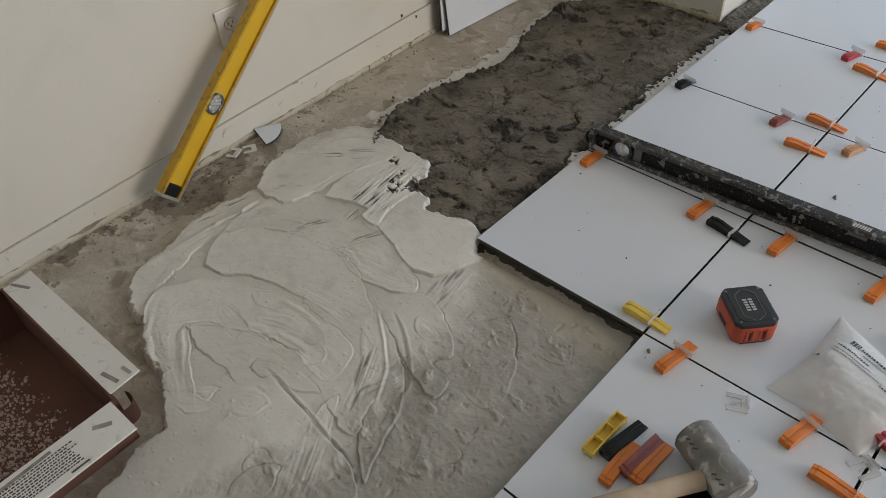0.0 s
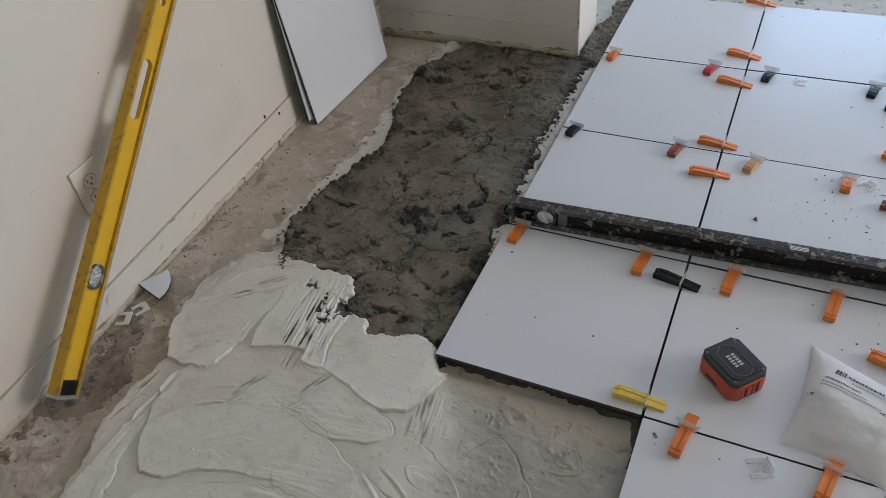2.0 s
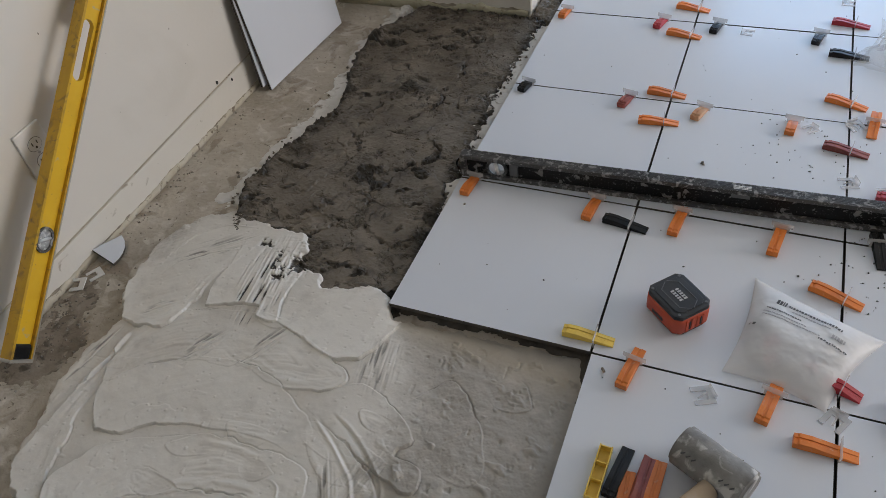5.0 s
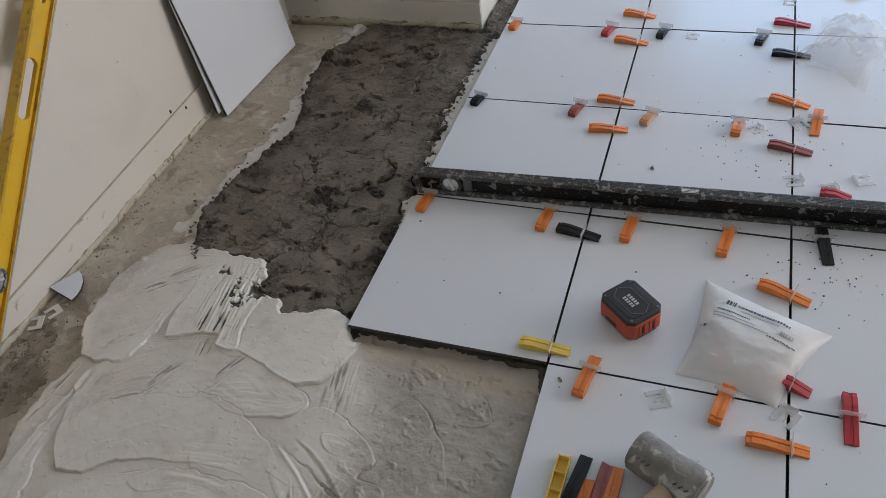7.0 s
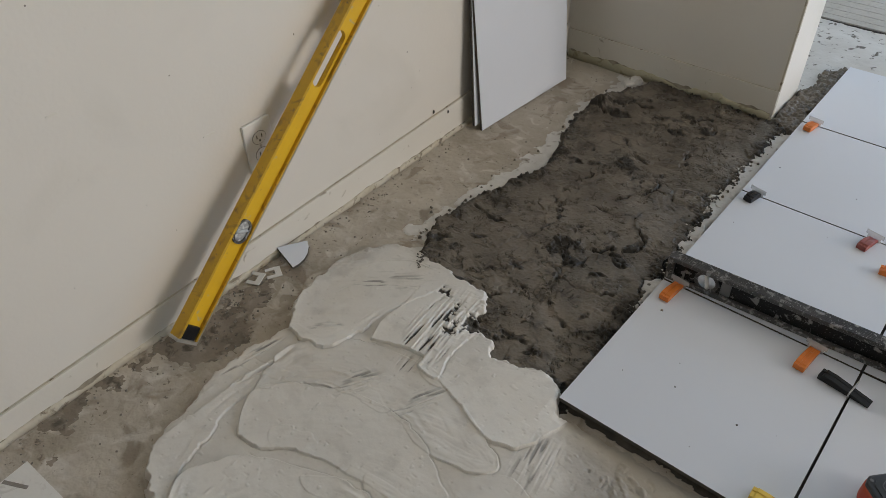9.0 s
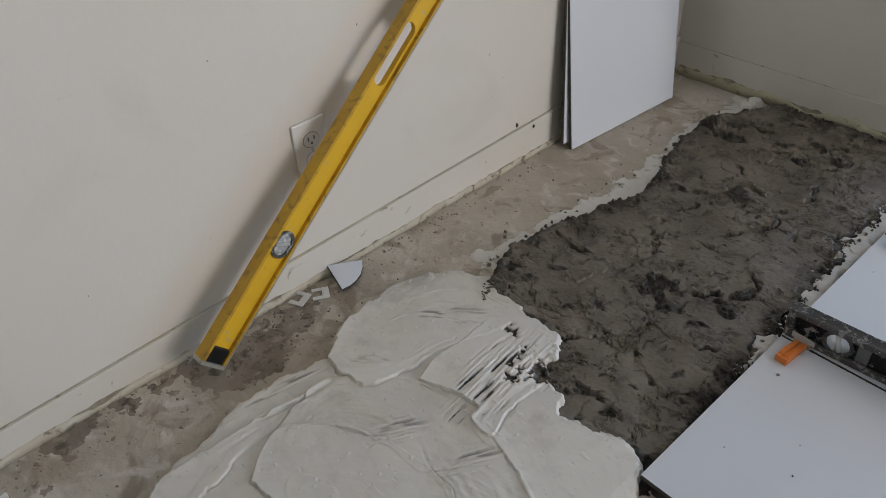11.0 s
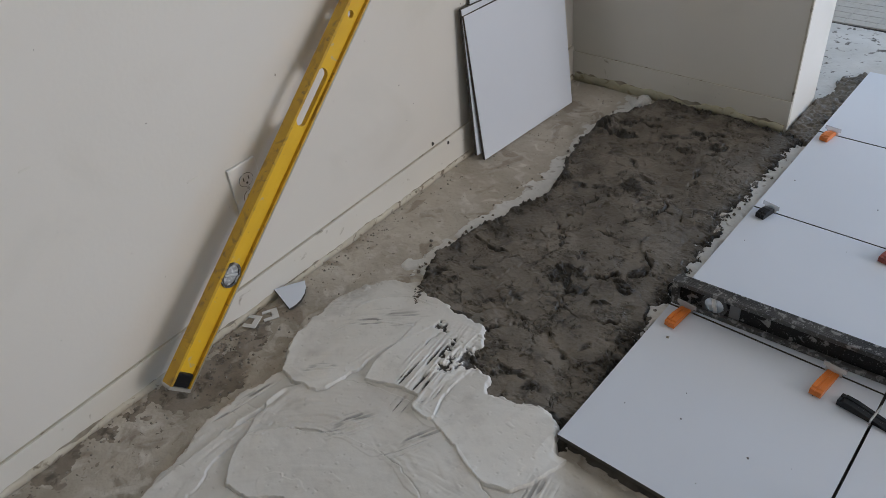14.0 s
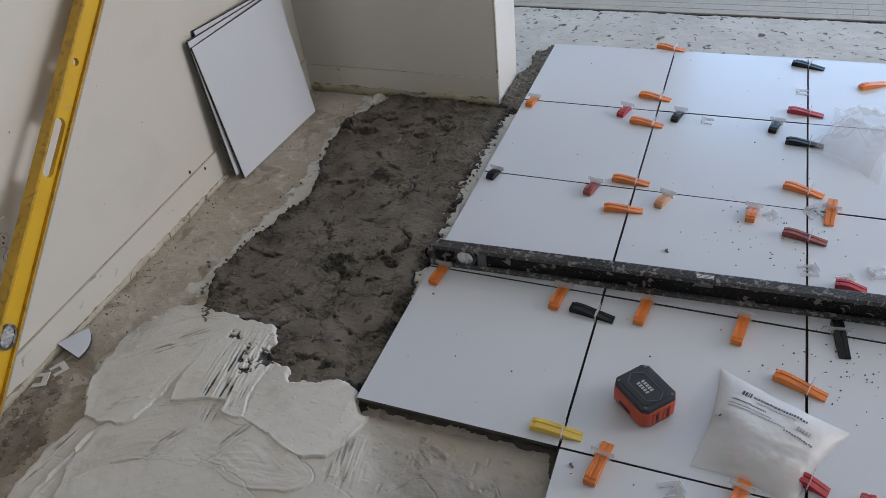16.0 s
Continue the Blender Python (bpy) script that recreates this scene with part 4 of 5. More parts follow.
for k in range(5):
    part("top_rib", B(0.02, 1.20, 0.0298, 0.0306, -0.0095 + 0.0042 * k, -0.0079 + 0.0042 * k), M_BLRAIL, bl)
v = part("vial", cyl(bmesh.new(), 0.020, 0.0125, pose(0.085, 0, 0.0005), 28), M_VIAL, bl, "clear round vial", True)
part("bezel", pierced(oval(0.085, 0, 0.026, 0.024, 28), [oval(0.085, 0, 0.019, 0.019, 28)], 0.006, 0.0095), M_BLRAIL, v)
part("tube", cyl(bmesh.new(), 0.0045, 0.034, pose(0.085, 0, 0.006, 90, 0, 12), 16), M_WHITEPL, v, smooth=True)
part("end_cap", B(-0.002, 0.014, -0.0295, 0.0295, -0.0125, 0.0125, bevel=0.004), M_BLRAIL, bl, "worn end cap")
part("end_brace", pierced(oval(0.018, 0, 0.030, 0.027, 24), [oval(0.016, 0, 0.024, 0.021, 24)], 0.004, 0.009), M_BLVL, bl)
part("vial_block", B(0.115, 0.135, -0.016, 0.016, 0.004, 0.0085, bevel=0.001), M_SPG, bl)
part("top_window", B(0.588, 0.622, 0.0225, 0.0304, -0.0065, 0.0065, bevel=0.001), M_WHITEPL, bl, "white top-read vial window")
part("label_strip", B(0.585, 0.622, 0.006, 0.014, 0.0062, 0.0068), M_SPG, bl)

# ---- leaning tiles and outlet ----
TILE_EDGE = [(0, 0), (T - 0.003, 0), (T - 0.003, T - 0.003), (0, T - 0.003)]


def loose_tile(name, m, label):
    ob = empty(name, m, label, "tile", "tiles leaning on the wall")
    part("body", prism(TILE_EDGE, 0.0, 0.0070, 0.0006), M_BODY, ob)
    part("glaze", prism([(0.0006, 0.0006), (T - 0.0036, 0.0006), (T - 0.0036, T - 0.0036), (0.0006, T - 0.0036)], 0.0070, 0.0088, 0.0008), M_TILE, ob)
    return ob


def stand(foot_a, along, up):
    """A tile on edge: a foot corner, the way along its foot and the way up its face."""
    ux = Vector(along).normalized()
    uz = ux.cross(Vector(up).normalized())
    uy = uz.cross(ux)
    return Matrix.Translation(foot_a) @ Matrix((ux, uy, uz.normalized())).transposed().to_4x4()


loose_tile("leaning_tile", stand((-1.103, 0.670, FLOOR + 0.001), (0.020, 0.405, 0.0), (-0.038, 0.0, 0.4)), "spare white floor tile leaning against the wall in front")
loose_tile("leaning_tile", stand((-1.119, 0.656, FLOOR + 0.017), (0.012, 0.405, -0.0155), (-0.029, 0.0155, 0.4)), "second white floor tile leaning behind the first")
loose_tile("leaning_tile", stand((-1.130, 0.690, FLOOR + 0.027), (0.012, 0.405, -0.026), (-0.027, 0.026, 0.4)), "third white floor tile standing askew against the wall")

OW = WM @ pose(-0.007, 0, 0)
ol = empty("wall_outlet", OW @ pose(0.0, -0.027, 0.261, 90, 0, 90), "white duplex electrical outlet with a cover plate", "outlet")
part("cover_plate", prism([(-0.035, -0.0575), (0.035, -0.0575), (0.035, 0.0575), (-0.035, 0.0575)], 0.0, 0.007, 0.003), M_WHITEPL, ol)
for s in (-1, 1):
    face = part("socket", prism(oval(0, s * 0.0195, 0.0165, 0.0140, 28), 0.0068, 0.0082, 0.0004), M_WHITEPL, ol)
    part("groove", pierced(oval(0, s * 0.0195, 0.0174, 0.0149, 28), [oval(0, s * 0.0195, 0.0166, 0.0141, 28)], 0.0069, 0.0073), M_DARK, face)
    for sx in (-1, 1):
        part("slot", B(sx * 0.0063 - 0.0011, sx * 0.0063 + 0.0011, s * 0.0195 - 0.001, s * 0.0195 + 0.007, 0.0080, 0.0085), M_DARK, face)
    part("ground_hole", prism(oval(0, s * 0.0195 - 0.0065, 0.0023, 0.0026, 14), 0.0080, 0.0085), M_DARK, face)
part("screw", cyl(bmesh.new(), 0.003, 0.0015, pose(0, 0, 0.0072), 14), M_ALU, ol)

# small dark blobs set on the surface in place of holes
for name, y, z, r, x in (("nail_hole", 0.534, 0.074, 0.0048, -0.006), ("nail_hole", 0.587, 0.052, 0.0042, 0.001)):
    bm = bmesh.new()
    bmesh.ops.create_icosphere(bm, subdivisions=2, radius=r, matrix=Matrix.Diagonal((0.45, 0.8, 1.2, 1)))
    for vtx in bm.verts:
        vtx.co *= 1 + 0.3 * noise.noise(vtx.co * 300)
    ob = tagged(part(name, bm, M_DARK), "dark blob standing in for a small hole in the wall", "anchor")
    ob.matrix_world = WM @ pose(x, y, z)
specks = [(-0.007, rng.uniform(-0.9, 1.1), rng.uniform(0.08, 0.75)) for _ in range(46)]
bm = bmesh.new()
for lx, ly, lz in specks:
    r = rng.choice([0.0007, 0.0009, 0.0014])
    bmesh.ops.create_icosphere(bm, subdivisions=1, radius=r, matrix=Matrix.Translation((lx + 0.0002, ly, lz)) @ Matrix.Diagonal((0.4, rng.uniform(0.6, 1.5), rng.uniform(0.7, 2.0), 1)))
part("speck", bm, M_CRUMB, w)
for y, z, ln in ((-0.40, 0.50, 0.02), (-0.145, 0.335, 0.026), (-0.63, 0.44, 0.015)):
    bm = B(-0.0072, -0.0060, y, y + ln, z, z + 0.004, bevel=0.0004)
    part("scuff", bm, M_BASE, w)

# ---- wedges and clips that hold the tiles level ----
PL = {"orange": M_ORANGE, "dusty": M_DUSTY, "red": M_RED, "brick": M_BRICK, "black": M_BLACK, "yellow": M_YELPL}
WORD = {"orange": "orange", "dusty": "mortar-dusted orange", "red": "bright red", "brick": "brownish red", "black": "black", "yellow": "yellow"}


def wedge_mesh(length=0.094, wide=0.021, tall=0.0145):
    bm = bmesh.new()
    half = wide / 2

    def slab(y0, y1, lower):
        prof = [(0, 0), (length, 0), (length, 0.0032 - lower * 0.4), (0.026, tall - lower), (0.008, tall - lower), (0.006, tall - 0.0022 - lower), (0, tall - 0.0022 - lower)]
        lo, hi = [bm.verts.new((x, y0, z)) for x, z in prof], [bm.verts.new((x, y1, z)) for x, z in prof]
        bm.faces.new(lo)
        bm.faces.new(hi[::-1])
        n = len(prof)
        for k in range(n):
            bm.faces.new((lo[k], hi[k], hi[(k + 1) % n], lo[(k + 1) % n]))

    slab(-half, -0.0022, 0.0)
    slab(-0.0022, 0.0022, 0.0016)
    slab(0.0022, half, 0.0)
    bmesh.ops.remove_doubles(bm, verts=bm.verts, dist=0.0001)
    es = [e for e in bm.edges if e.is_manifold and e.calc_face_angle(0) > 0.6]
    bmesh.ops.bevel(bm, geom=es, offset=0.0005, segments=1, affect="EDGES")
    return bm


WEDGE = {}
for size in (0.094, 0.076, 0.060):
    bmw = wedge_mesh(size)
    bmesh.ops.recalc_face_normals(bmw, faces=bmw.faces)
    for key, mm in PL.items():
        me = bpy.data.meshes.new("wedge_body")
        bmw.to_mesh(me)
        me.materials.append(mm)
        WEDGE[key, size] = me
    bmw.free()
CLIP = bpy.data.meshes.new("clip")
bmc = bmesh.new()
box(bmc, -0.0008, 0.0008, -0.0150, 0.0150, -0.006, 0.0100)
box(bmc, -0.0008, 0.0008, -0.0205, 0.0205, 0.0101, 0.0205, bevel=0.0003)
bmc.to_mesh(CLIP)
bmc.free()
CLIP.materials.append(M_CLEAR)


def wedge(colour, ax_, ay_, bx_, by_, clip=True, z=0.0006, roll=0, size=0.094):
    """A wedge from its thick end a towards its thin end b; its clip stands in the joint that it crosses."""
    ang = math.atan2(by_ - ay_, bx_ - ax_)
    ob = empty("leveling_wedge", pose(ax_, ay_, z, roll, 0, math.degrees(ang)), WORD[colour] + " plastic tile leveling wedge" + (" pushed through a clear clip" if clip else " lying loose on the tiles"), "wedge", "tile leveling wedges")
    new("wedge_body", WEDGE[colour, size]).parent = ob
    if clip:
        along_x = abs(math.cos(ang)) > 0.7
        if along_x:
            s = (round((ax_ + 0.047 * math.cos(ang)) / T) * T - 0.0 - ax_) / math.cos(ang)
        else:
            s = (round((ay_ + 0.047 * math.sin(ang)) / T) * T - ay_) / math.sin(ang)
        cl = new("clip", CLIP)
        cl.parent = ob
        cl["label"] = "clear plastic strap"
        cl.matrix_local = pose(min(max(s, 0.012), size - 0.006), 0, 0)
    return ob


wedge("orange", -0.378, 1.172, -0.364, 1.265, size=0.060)
wedge("red", -0.100, 1.160, -0.076, 1.252, size=0.060)
wedge("orange", -0.064, 1.297, 0.035, 1.281)
wedge("orange", -0.066, 1.141, 0.036, 1.127)
wedge("black", 0.053, 1.160, 0.072, 1.25, size=0.060)
wedge("black", 0.312, 1.148, 0.333, 1.24, size=0.060)
wedge("red", 0.349, 1.275, 0.445, 1.262)
wedge("black", 0.347, 1.107, 0.44, 1.100)
wedge("orange", -0.061, 0.841, 0.036, 0.836)
wedge("brick", -0.112, 0.758, -0.090, 0.85, size=0.060)
wedge("orange", -0.059, 0.710, 0.037, 0.720)
wedge("dusty", 0.066, 0.744, 0.096, 0.835, size=0.060)
wedge("orange", 0.277, 0.732, 0.289, 0.826, size=0.060)
wedge("orange", 0.348, 0.898, 0.442, 0.869)
wedge("orange", 0.456, 0.852, 0.446, 0.755)
wedge("brick", 0.350, 0.707, 0.441, 0.689)
wedge("orange", -0.374, 0.344, -0.366, 0.44, size=0.076)
wedge("orange", -0.094, 0.334, -0.083, 0.43, size=0.076)
wedge("black", -0.058, 0.347, 0.036, 0.334)
wedge("orange", 0.084, 0.334, 0.096, 0.43)
wedge("orange", 0.274, 0.328, 0.289, 0.426)
wedge("black", 0.454, 0.436, 0.468, 0.343)
wedge("orange", 0.346, 0.265, 0.434, 0.236)
wedge("yellow", -0.059, 0.031, 0.034, 0.031)
wedge("orange", 0.066, -0.061, 0.083, 0.037)
wedge("orange", 0.290, -0.061, 0.312, 0.033)
wedge("orange", 0.339, -0.078, 0.434, -0.079)
wedge("red", 0.378, 0.052, 0.434, 0.034, size=0.060)
wedge("red", 0.491, 0.044, 0.493, -0.048)
wedge("black", -0.376, 0.772, -0.355, 0.862, size=0.060)
wedge("black", 0.357, 1.574, 0.449, 1.551)
wedge("orange", -0.060, 1.640, 0.035, 1.620)
wedge("orange", 0.540, 1.440, 0.620, 1.490, clip=False)
wedge("red", 0.455, 0.552, 0.50, 0.548, clip=False, size=0.060)
# loose ones beside the mallet
def hollow_wedge(colour, m):
    """A wedge lying on its back, so that its ribbed hollow shows."""
    bm = bmesh.new()
    for y in (-0.0095, 0.0095):
        box(bm, 0, 0.094, y - 0.001, y + 0.001, 0, 0.014)
    box(bm, 0.001, 0.093, -0.0084, 0.0084, 0, 0.002)
    for x in (0.001, 0.032, 0.063, 0.092):
        box(bm, x - 0.001, x + 0.001, -0.0084, 0.0084, 0.0021, 0.013)
    ob = tagged(part("leveling_wedge", bm, PL[colour]), WORD[colour] + " plastic wedge lying on its back, hollow up", "wedge", "tile leveling wedges")
    ob.matrix_world = m
    return ob


hollow_wedge("yellow", pose(0.067, -0.275, 0.0006, 0, 0, 88))
wedge("black", 0.090, -0.262, 0.104, -0.166, clip=False)
wedge("orange", 0.116, -0.302, 0.112, -0.205, clip=False)
wedge("brick", 0.127, -0.270, 0.138, -0.180, clip=False, z=0.004, roll=20)
wedge("orange", 0.150, -0.270, 0.155, -0.175, clip=False)
# wedge added in place of an unidentified black object by the handle
wedge("black", 0.192, -0.278, 0.240, -0.212, clip=False, z=0.0006)


def shard(name, material, pts, thick, m, label, category, group=""):
    ob = tagged(part(name, prism(pts, 0, thick, 0.0004), material), label, category, group)
    ob.matrix_world = m
    return ob


U_CLIP = [(0, 0), (0.034, 0), (0.034, 0.034), (0, 0.034), (0, 0.026), (0.020, 0.026), (0.020, 0.009), (0, 0.009)]
shard("loose_clip", M_WHITEPL, U_CLIP, 0.002, pose(-1.118, -0.152, FLOOR + 0.004, 8, -6, 20), "white plastic clip base on dusty concrete", "clip", "loose clip bases")
shard("loose_clip", M_WHITEPL, U_CLIP, 0.002, pose(-1.092, -0.112, FLOOR + 0.001, 0, 0, 62), "white plastic clip base on dusty concrete", "clip", "loose clip bases")
fan = [(0.0, 0.0)] + [(0.072 * math.cos(radians(a)), 0.072 * math.sin(radians(a))) for a in (-12, 2, 17, 32, 48, 64)]
sd = empty("tile_shard", pose(-1.139, -0.042, FLOOR + 0.016, 0, 9, 0), "curved broken white tile offcut by the baseboard", "tile offcut")
part("body", prism(fan, 0, 0.0068, 0.0004), M_BODY, sd)
part("glaze", prism([(x * 0.99 + 0.0005, y * 0.99) for x, y in fan], 0.0068, 0.0082, 0.0004), M_TILE, sd)


def clear_bit(x, y, turn, size=0.03, tilt=0):
    """A spent clear clip: a base plate with a torn upright."""
    ob = empty("spent_clip", pose(x, y, 0.0006, tilt, 0, turn), "spent clear plastic leveling clip on a white tile", "clip", "spent clear clips")
    part("base", prism([(-size / 2, -size / 2), (size / 2, -size / 2), (size / 2, size / 2), (-size / 2, size / 2), (-size / 2, size / 4), (size / 5, size / 4), (size / 5, -size / 4), (-size / 2, -size / 4)], 0, 0.0018), M_CLEAR, ob)
    part("upright", B(size / 2 - 0.002, size / 2, -size * 0.35, size * 0.35, 0.0019, size * 0.30, m=pose(0, 0, 0, 0, 0, 8)), M_CLEAR, ob)
    part("torn_strap", B(-size * 0.3, size * 0.25, -0.0015, 0.0015, 0.002, 0.0035, m=pose(0, 0, 0, 6, -9, turn % 50)), M_CLEAR, ob)
    return ob


for x, y, t, s in ((0.142, 1.183, 170, 0.032), (0.388, 1.396, 175, 0.034), (0.322, 0.768, 40, 0.028), (0.404, 0.588, 15, 0.036), (0.540, 0.613, 200, 0.036), (0.416, 0.80, 120, 0.036), (0.198, -0.033, 25, 0.036), (0.398, -0.020, 60, 0.036), (0.475, 0.575, 20, 0.03)):
    clear_bit(x, y, t, s)


# ---- portable speaker ----
def chamfer(a, b, c):
    return [(-a + c, -b), (a - c, -b), (a, -b + c), (a, b - c), (a - c, b), (-a + c, b), (-a, b - c), (-a, -b + c)]


sp = empty("portable_speaker", pose(0.1265, 0.133, 0.0004, 0, 0, -42), "orange and black rugged portable speaker on a tile", "speaker")
part("base", prism(chamfer(0.0455, 0.0365, 0.014), 0.0, 0.006, 0.002), M_SPB, sp)
part("body", prism(chamfer(0.0478, 0.0402, 0.011), 0.005, 0.041, 0.005), M_SPO, sp, "orange rubber body", True)
top = part("top_rim", prism(chamfer(0.0465, 0.0390, 0.0105), 0.041, 0.051, 0.003), M_SPB, sp, "charcoal rim")
part("top_plate", prism(chamfer(0.0375, 0.030, 0.009), 0.0505, 0.0522, 0.0008), M_SPT, top)
for sy in (-1, 1):
    part("ridge_line", B(-0.026, 0.026, sy * 0.019 - 0.0007, sy * 0.019 + 0.0007, 0.0522, 0.0531), M_SPG, top)
    for sx in (-1, 1):
        part("ridge_line", B(-0.010, 0.010, -0.0007, 0.0007, 0.0522, 0.0531, m=pose(sx * 0.032, sy * 0.010, 0, 0, 0, -sx * sy * 55)), M_SPG, top)
        part("corner_screw", cyl(bmesh.new(), 0.0028, 0.002, pose(sx * 0.0372, sy * 0.0295, 0.0512), 12), M_SPG, top)
        part("side_groove", B(sx * 0.0491 - 0.0006, sx * 0.0491 + 0.0006, sy * 0.012 - 0.0012, sy * 0.012 + 0.0012, 0.014, 0.034), M_SPB, sp)
for k in range(5):
    part("mark_bar", B(-0.014 + 0.006 * k, -0.0102 + 0.006 * k, 0.001, 0.008, 0.0524, 0.0530), M_PRINT, top)
    part("mark_bar", B(-0.014 + 0.006 * k, -0.0102 + 0.006 * k, -0.009, -0.002, 0.0524, 0.0530), M_PRINT, top)
for k in range(5):
    part("grip_rib", B(-0.026 + 0.013 * k - 0.0028, -0.026 + 0.013 * k + 0.0028, 0.0392, 0.0419, 0.009, 0.038, bevel=0.001), M_SPO, sp)
for k in range(4):
    part("grip_rib", B(0.0468, 0.0495, -0.018 + 0.012 * k - 0.0026, -0.018 + 0.012 * k + 0.0026, 0.009, 0.038, bevel=0.001), M_SPO, sp)
part("port_cover", B(-0.02, 0.01, -0.0409, -0.0392, 0.012, 0.020, bevel=0.0006), M_SPB, sp)

# ---- rubber mallet ----
ml = empty("rubber_mallet", pose(0.230, -0.180, 0.0345, 0, 0, -26), "grey rubber mallet with a wooden handle on the tiles", "mallet")
bm = cyl(bmesh.new(), 0.0335, 0.118, pose(0, 0, 0, 0, 90, 0), 40)
bmesh.ops.bevel(bm, geom=[e for e in bm.edges if len(e.link_faces) == 2 and e.calc_face_angle(0) > 1], offset=0.004, segments=3, affect="EDGES")
hd = part("head", bm, M_RUBBER, ml, smooth=True)
hd.data.set_sharp_from_angle(angle=radians(50))
part("handle", cyl(bmesh.new(), 0.0155, 0.31, pose(-0.012, -0.185, -0.012, 94, 0, -10), 24, 0.0125), M_WOOD, ml, "pale wooden handle", True)
for k in range(3):
    part("mark_bar", B(-0.006, 0.006, 0.0, 0.0022, -0.0003, 0.0006, m=pose(-0.038 + 0.009 * k, -0.0235, 0.0236, 45, 0, 55)), M_INK, hd)
    part("mark_bar", B(-0.006, 0.006, 0.0, 0.0022, -0.0003, 0.0006, m=pose(0.026 + 0.009 * k, -0.0235, 0.0236, 45, 0, 55)), M_INK, hd)


# ---- plastic bags ----
def quad_sheet(corners, n, bulge, wrinkle, seed, pull=0.0, fine=30):
    """A wrinkled sheet over four corners (counted round), bulged upwards; returns points of the upper side."""
    u, v = np.meshgrid(np.linspace(0, 1, n), np.linspace(0, 1, n))
    (ax_, ay_), (bx_, by_), (cx_, cy_), (dx_, dy_) = corners
    px = ax_ * (1 - u) * (1 - v) + bx_ * u * (1 - v) + cx_ * u * v + dx_ * (1 - u) * v
    py = ay_ * (1 - u) * (1 - v) + by_ * u * (1 - v) + cy_ * u * v + dy_ * (1 - u) * v
    e = np.clip(4 * u * (1 - u), 0, 1) ** 0.55 * np.clip(4 * v * (1 - v), 0, 1) ** 0.55
    mx, my = px.mean(), py.mean()
    k = pull * (np.clip(4 * u * (1 - u), 0, 1) * (np.abs(v - 0.5) * 2) ** 3 + np.clip(4 * v * (1 - v), 0, 1) * (np.abs(u - 0.5) * 2) ** 3)
    px, py = px + (mx - px) * k, py + (my - py) * k
    crease = 1 - np.abs(fbm(px, py, fine, seed, 3, 0.6)) * 2
    z = bulge * e * (1 + 0.13 * vnoise(px, py, 14, seed + 5)) + wrinkle * crease * (0.3 + e) + 0.0008
    return px, py, np.maximum(z, 0.0006)


def sheet_mesh(name, material, px, py, pz, parent, keep=None, label="", smooth=True):
    n, m_ = px.shape
    idx = np.arange(n * m_).reshape(n, m_)
    f = np.stack([idx[:-1, :-1], idx[:-1, 1:], idx[1:, 1:], idx[1:, :-1]], -1)
    f = f.reshape(-1, 4) if keep is None else f[keep]
    me = bpy.data.meshes.new(name)
    me.from_pydata(np.stack([px.ravel(), py.ravel(), pz.ravel()], 1), [], f)
    me.materials.append(material)
    if smooth:
        me.shade_smooth()
    ob = new(name, me)
    ob.parent = parent
    if label:
        ob["label"] = label
    return ob


bag = empty("clip_bag", pose(0, 0, 0), "milky plastic bag of tile clips with printed lines", "bag")
cor = [(0.220, 0.026), (0.384, -0.008), (0.472, 0.168), (0.252, 0.262)]
px, py, pz = quad_sheet(cor, 90, 0.034, 0.0003, 301, 0.10, 34)
sheet_mesh("film", M_BAG, px, py, pz, bag)
sheet_mesh("back_film", M_BAG, px, py, np.full_like(pz, 0.0005), bag)
hold = (np.linspace(0, 1, 90)[:-1, None] > 0.46 + 0.05 * np.sin(9 * np.linspace(0, 1, 90))[None, :-1]) & (np.linspace(0, 1, 90)[None, :-1] < 0.99)
sheet_mesh("printed_side", M_BAGP, px, py, pz - 0.0012, bag, hold, "denser milky side with printing")
for s, u0, u1, th, ink in ((0.90, 0.22, 0.30, 0.010, M_INK), (0.905, 0.32, 0.74, 0.0042, M_INK), (0.855, 0.36, 0.66, 0.0026, M_FAINT), (0.80, 0.16, 0.44, 0.0028, M_INK), (0.755, 0.14, 0.50, 0.0022, M_FAINT), (0.725, 0.14, 0.62, 0.0022, M_FAINT), (0.70, 0.62, 0.86, 0.0030, M_INK), (0.79, 0.70, 0.80, 0.0080, M_FAINT), (0.60, 0.05, 0.10, 0.006, M_INK)):
    u = u0
    while u < u1:
        step_u = rng.uniform(0.008, 0.022)
        i, j = int((s - 0.12) * 89), int(u * 89)
        tilt = math.degrees(math.atan2(pz[i, min(j + 2, 89)] - pz[i, max(j - 2, 0)], math.dist((px[i, min(j + 2, 89)], py[i, min(j + 2, 89)]), (px[i, max(j - 2, 0)], py[i, max(j - 2, 0)]))))
        part("print_bar", B(0, step_u * 0.2, -th / 2, th / 2, 0.0, 0.0004, m=pose(px[i, j] + (u * 89 - j) * 0.003, py[i, j], pz[i, j] + 0.0009, 0, -tilt, -20)), ink, bag)
        u += step_u + 0.006
for k in range(16):
    x, y = rng.uniform(0.275, 0.385), rng.uniform(0.055, 0.125)
    part("clip_inside", B(-0.013, 0.013, -0.010, 0.010, 0, 0.0016, m=pose(x, y, rng.uniform(0.009, 0.014), rng.uniform(-30, 30), rng.uniform(-25, 25), rng.uniform(0, 180))), M_WHITEPL if k % 4 else M_RED, bag)

empty_bag = empty("empty_bag", pose(0, 0, 0), "crumpled empty clear plastic bag on the tiles", "bag")
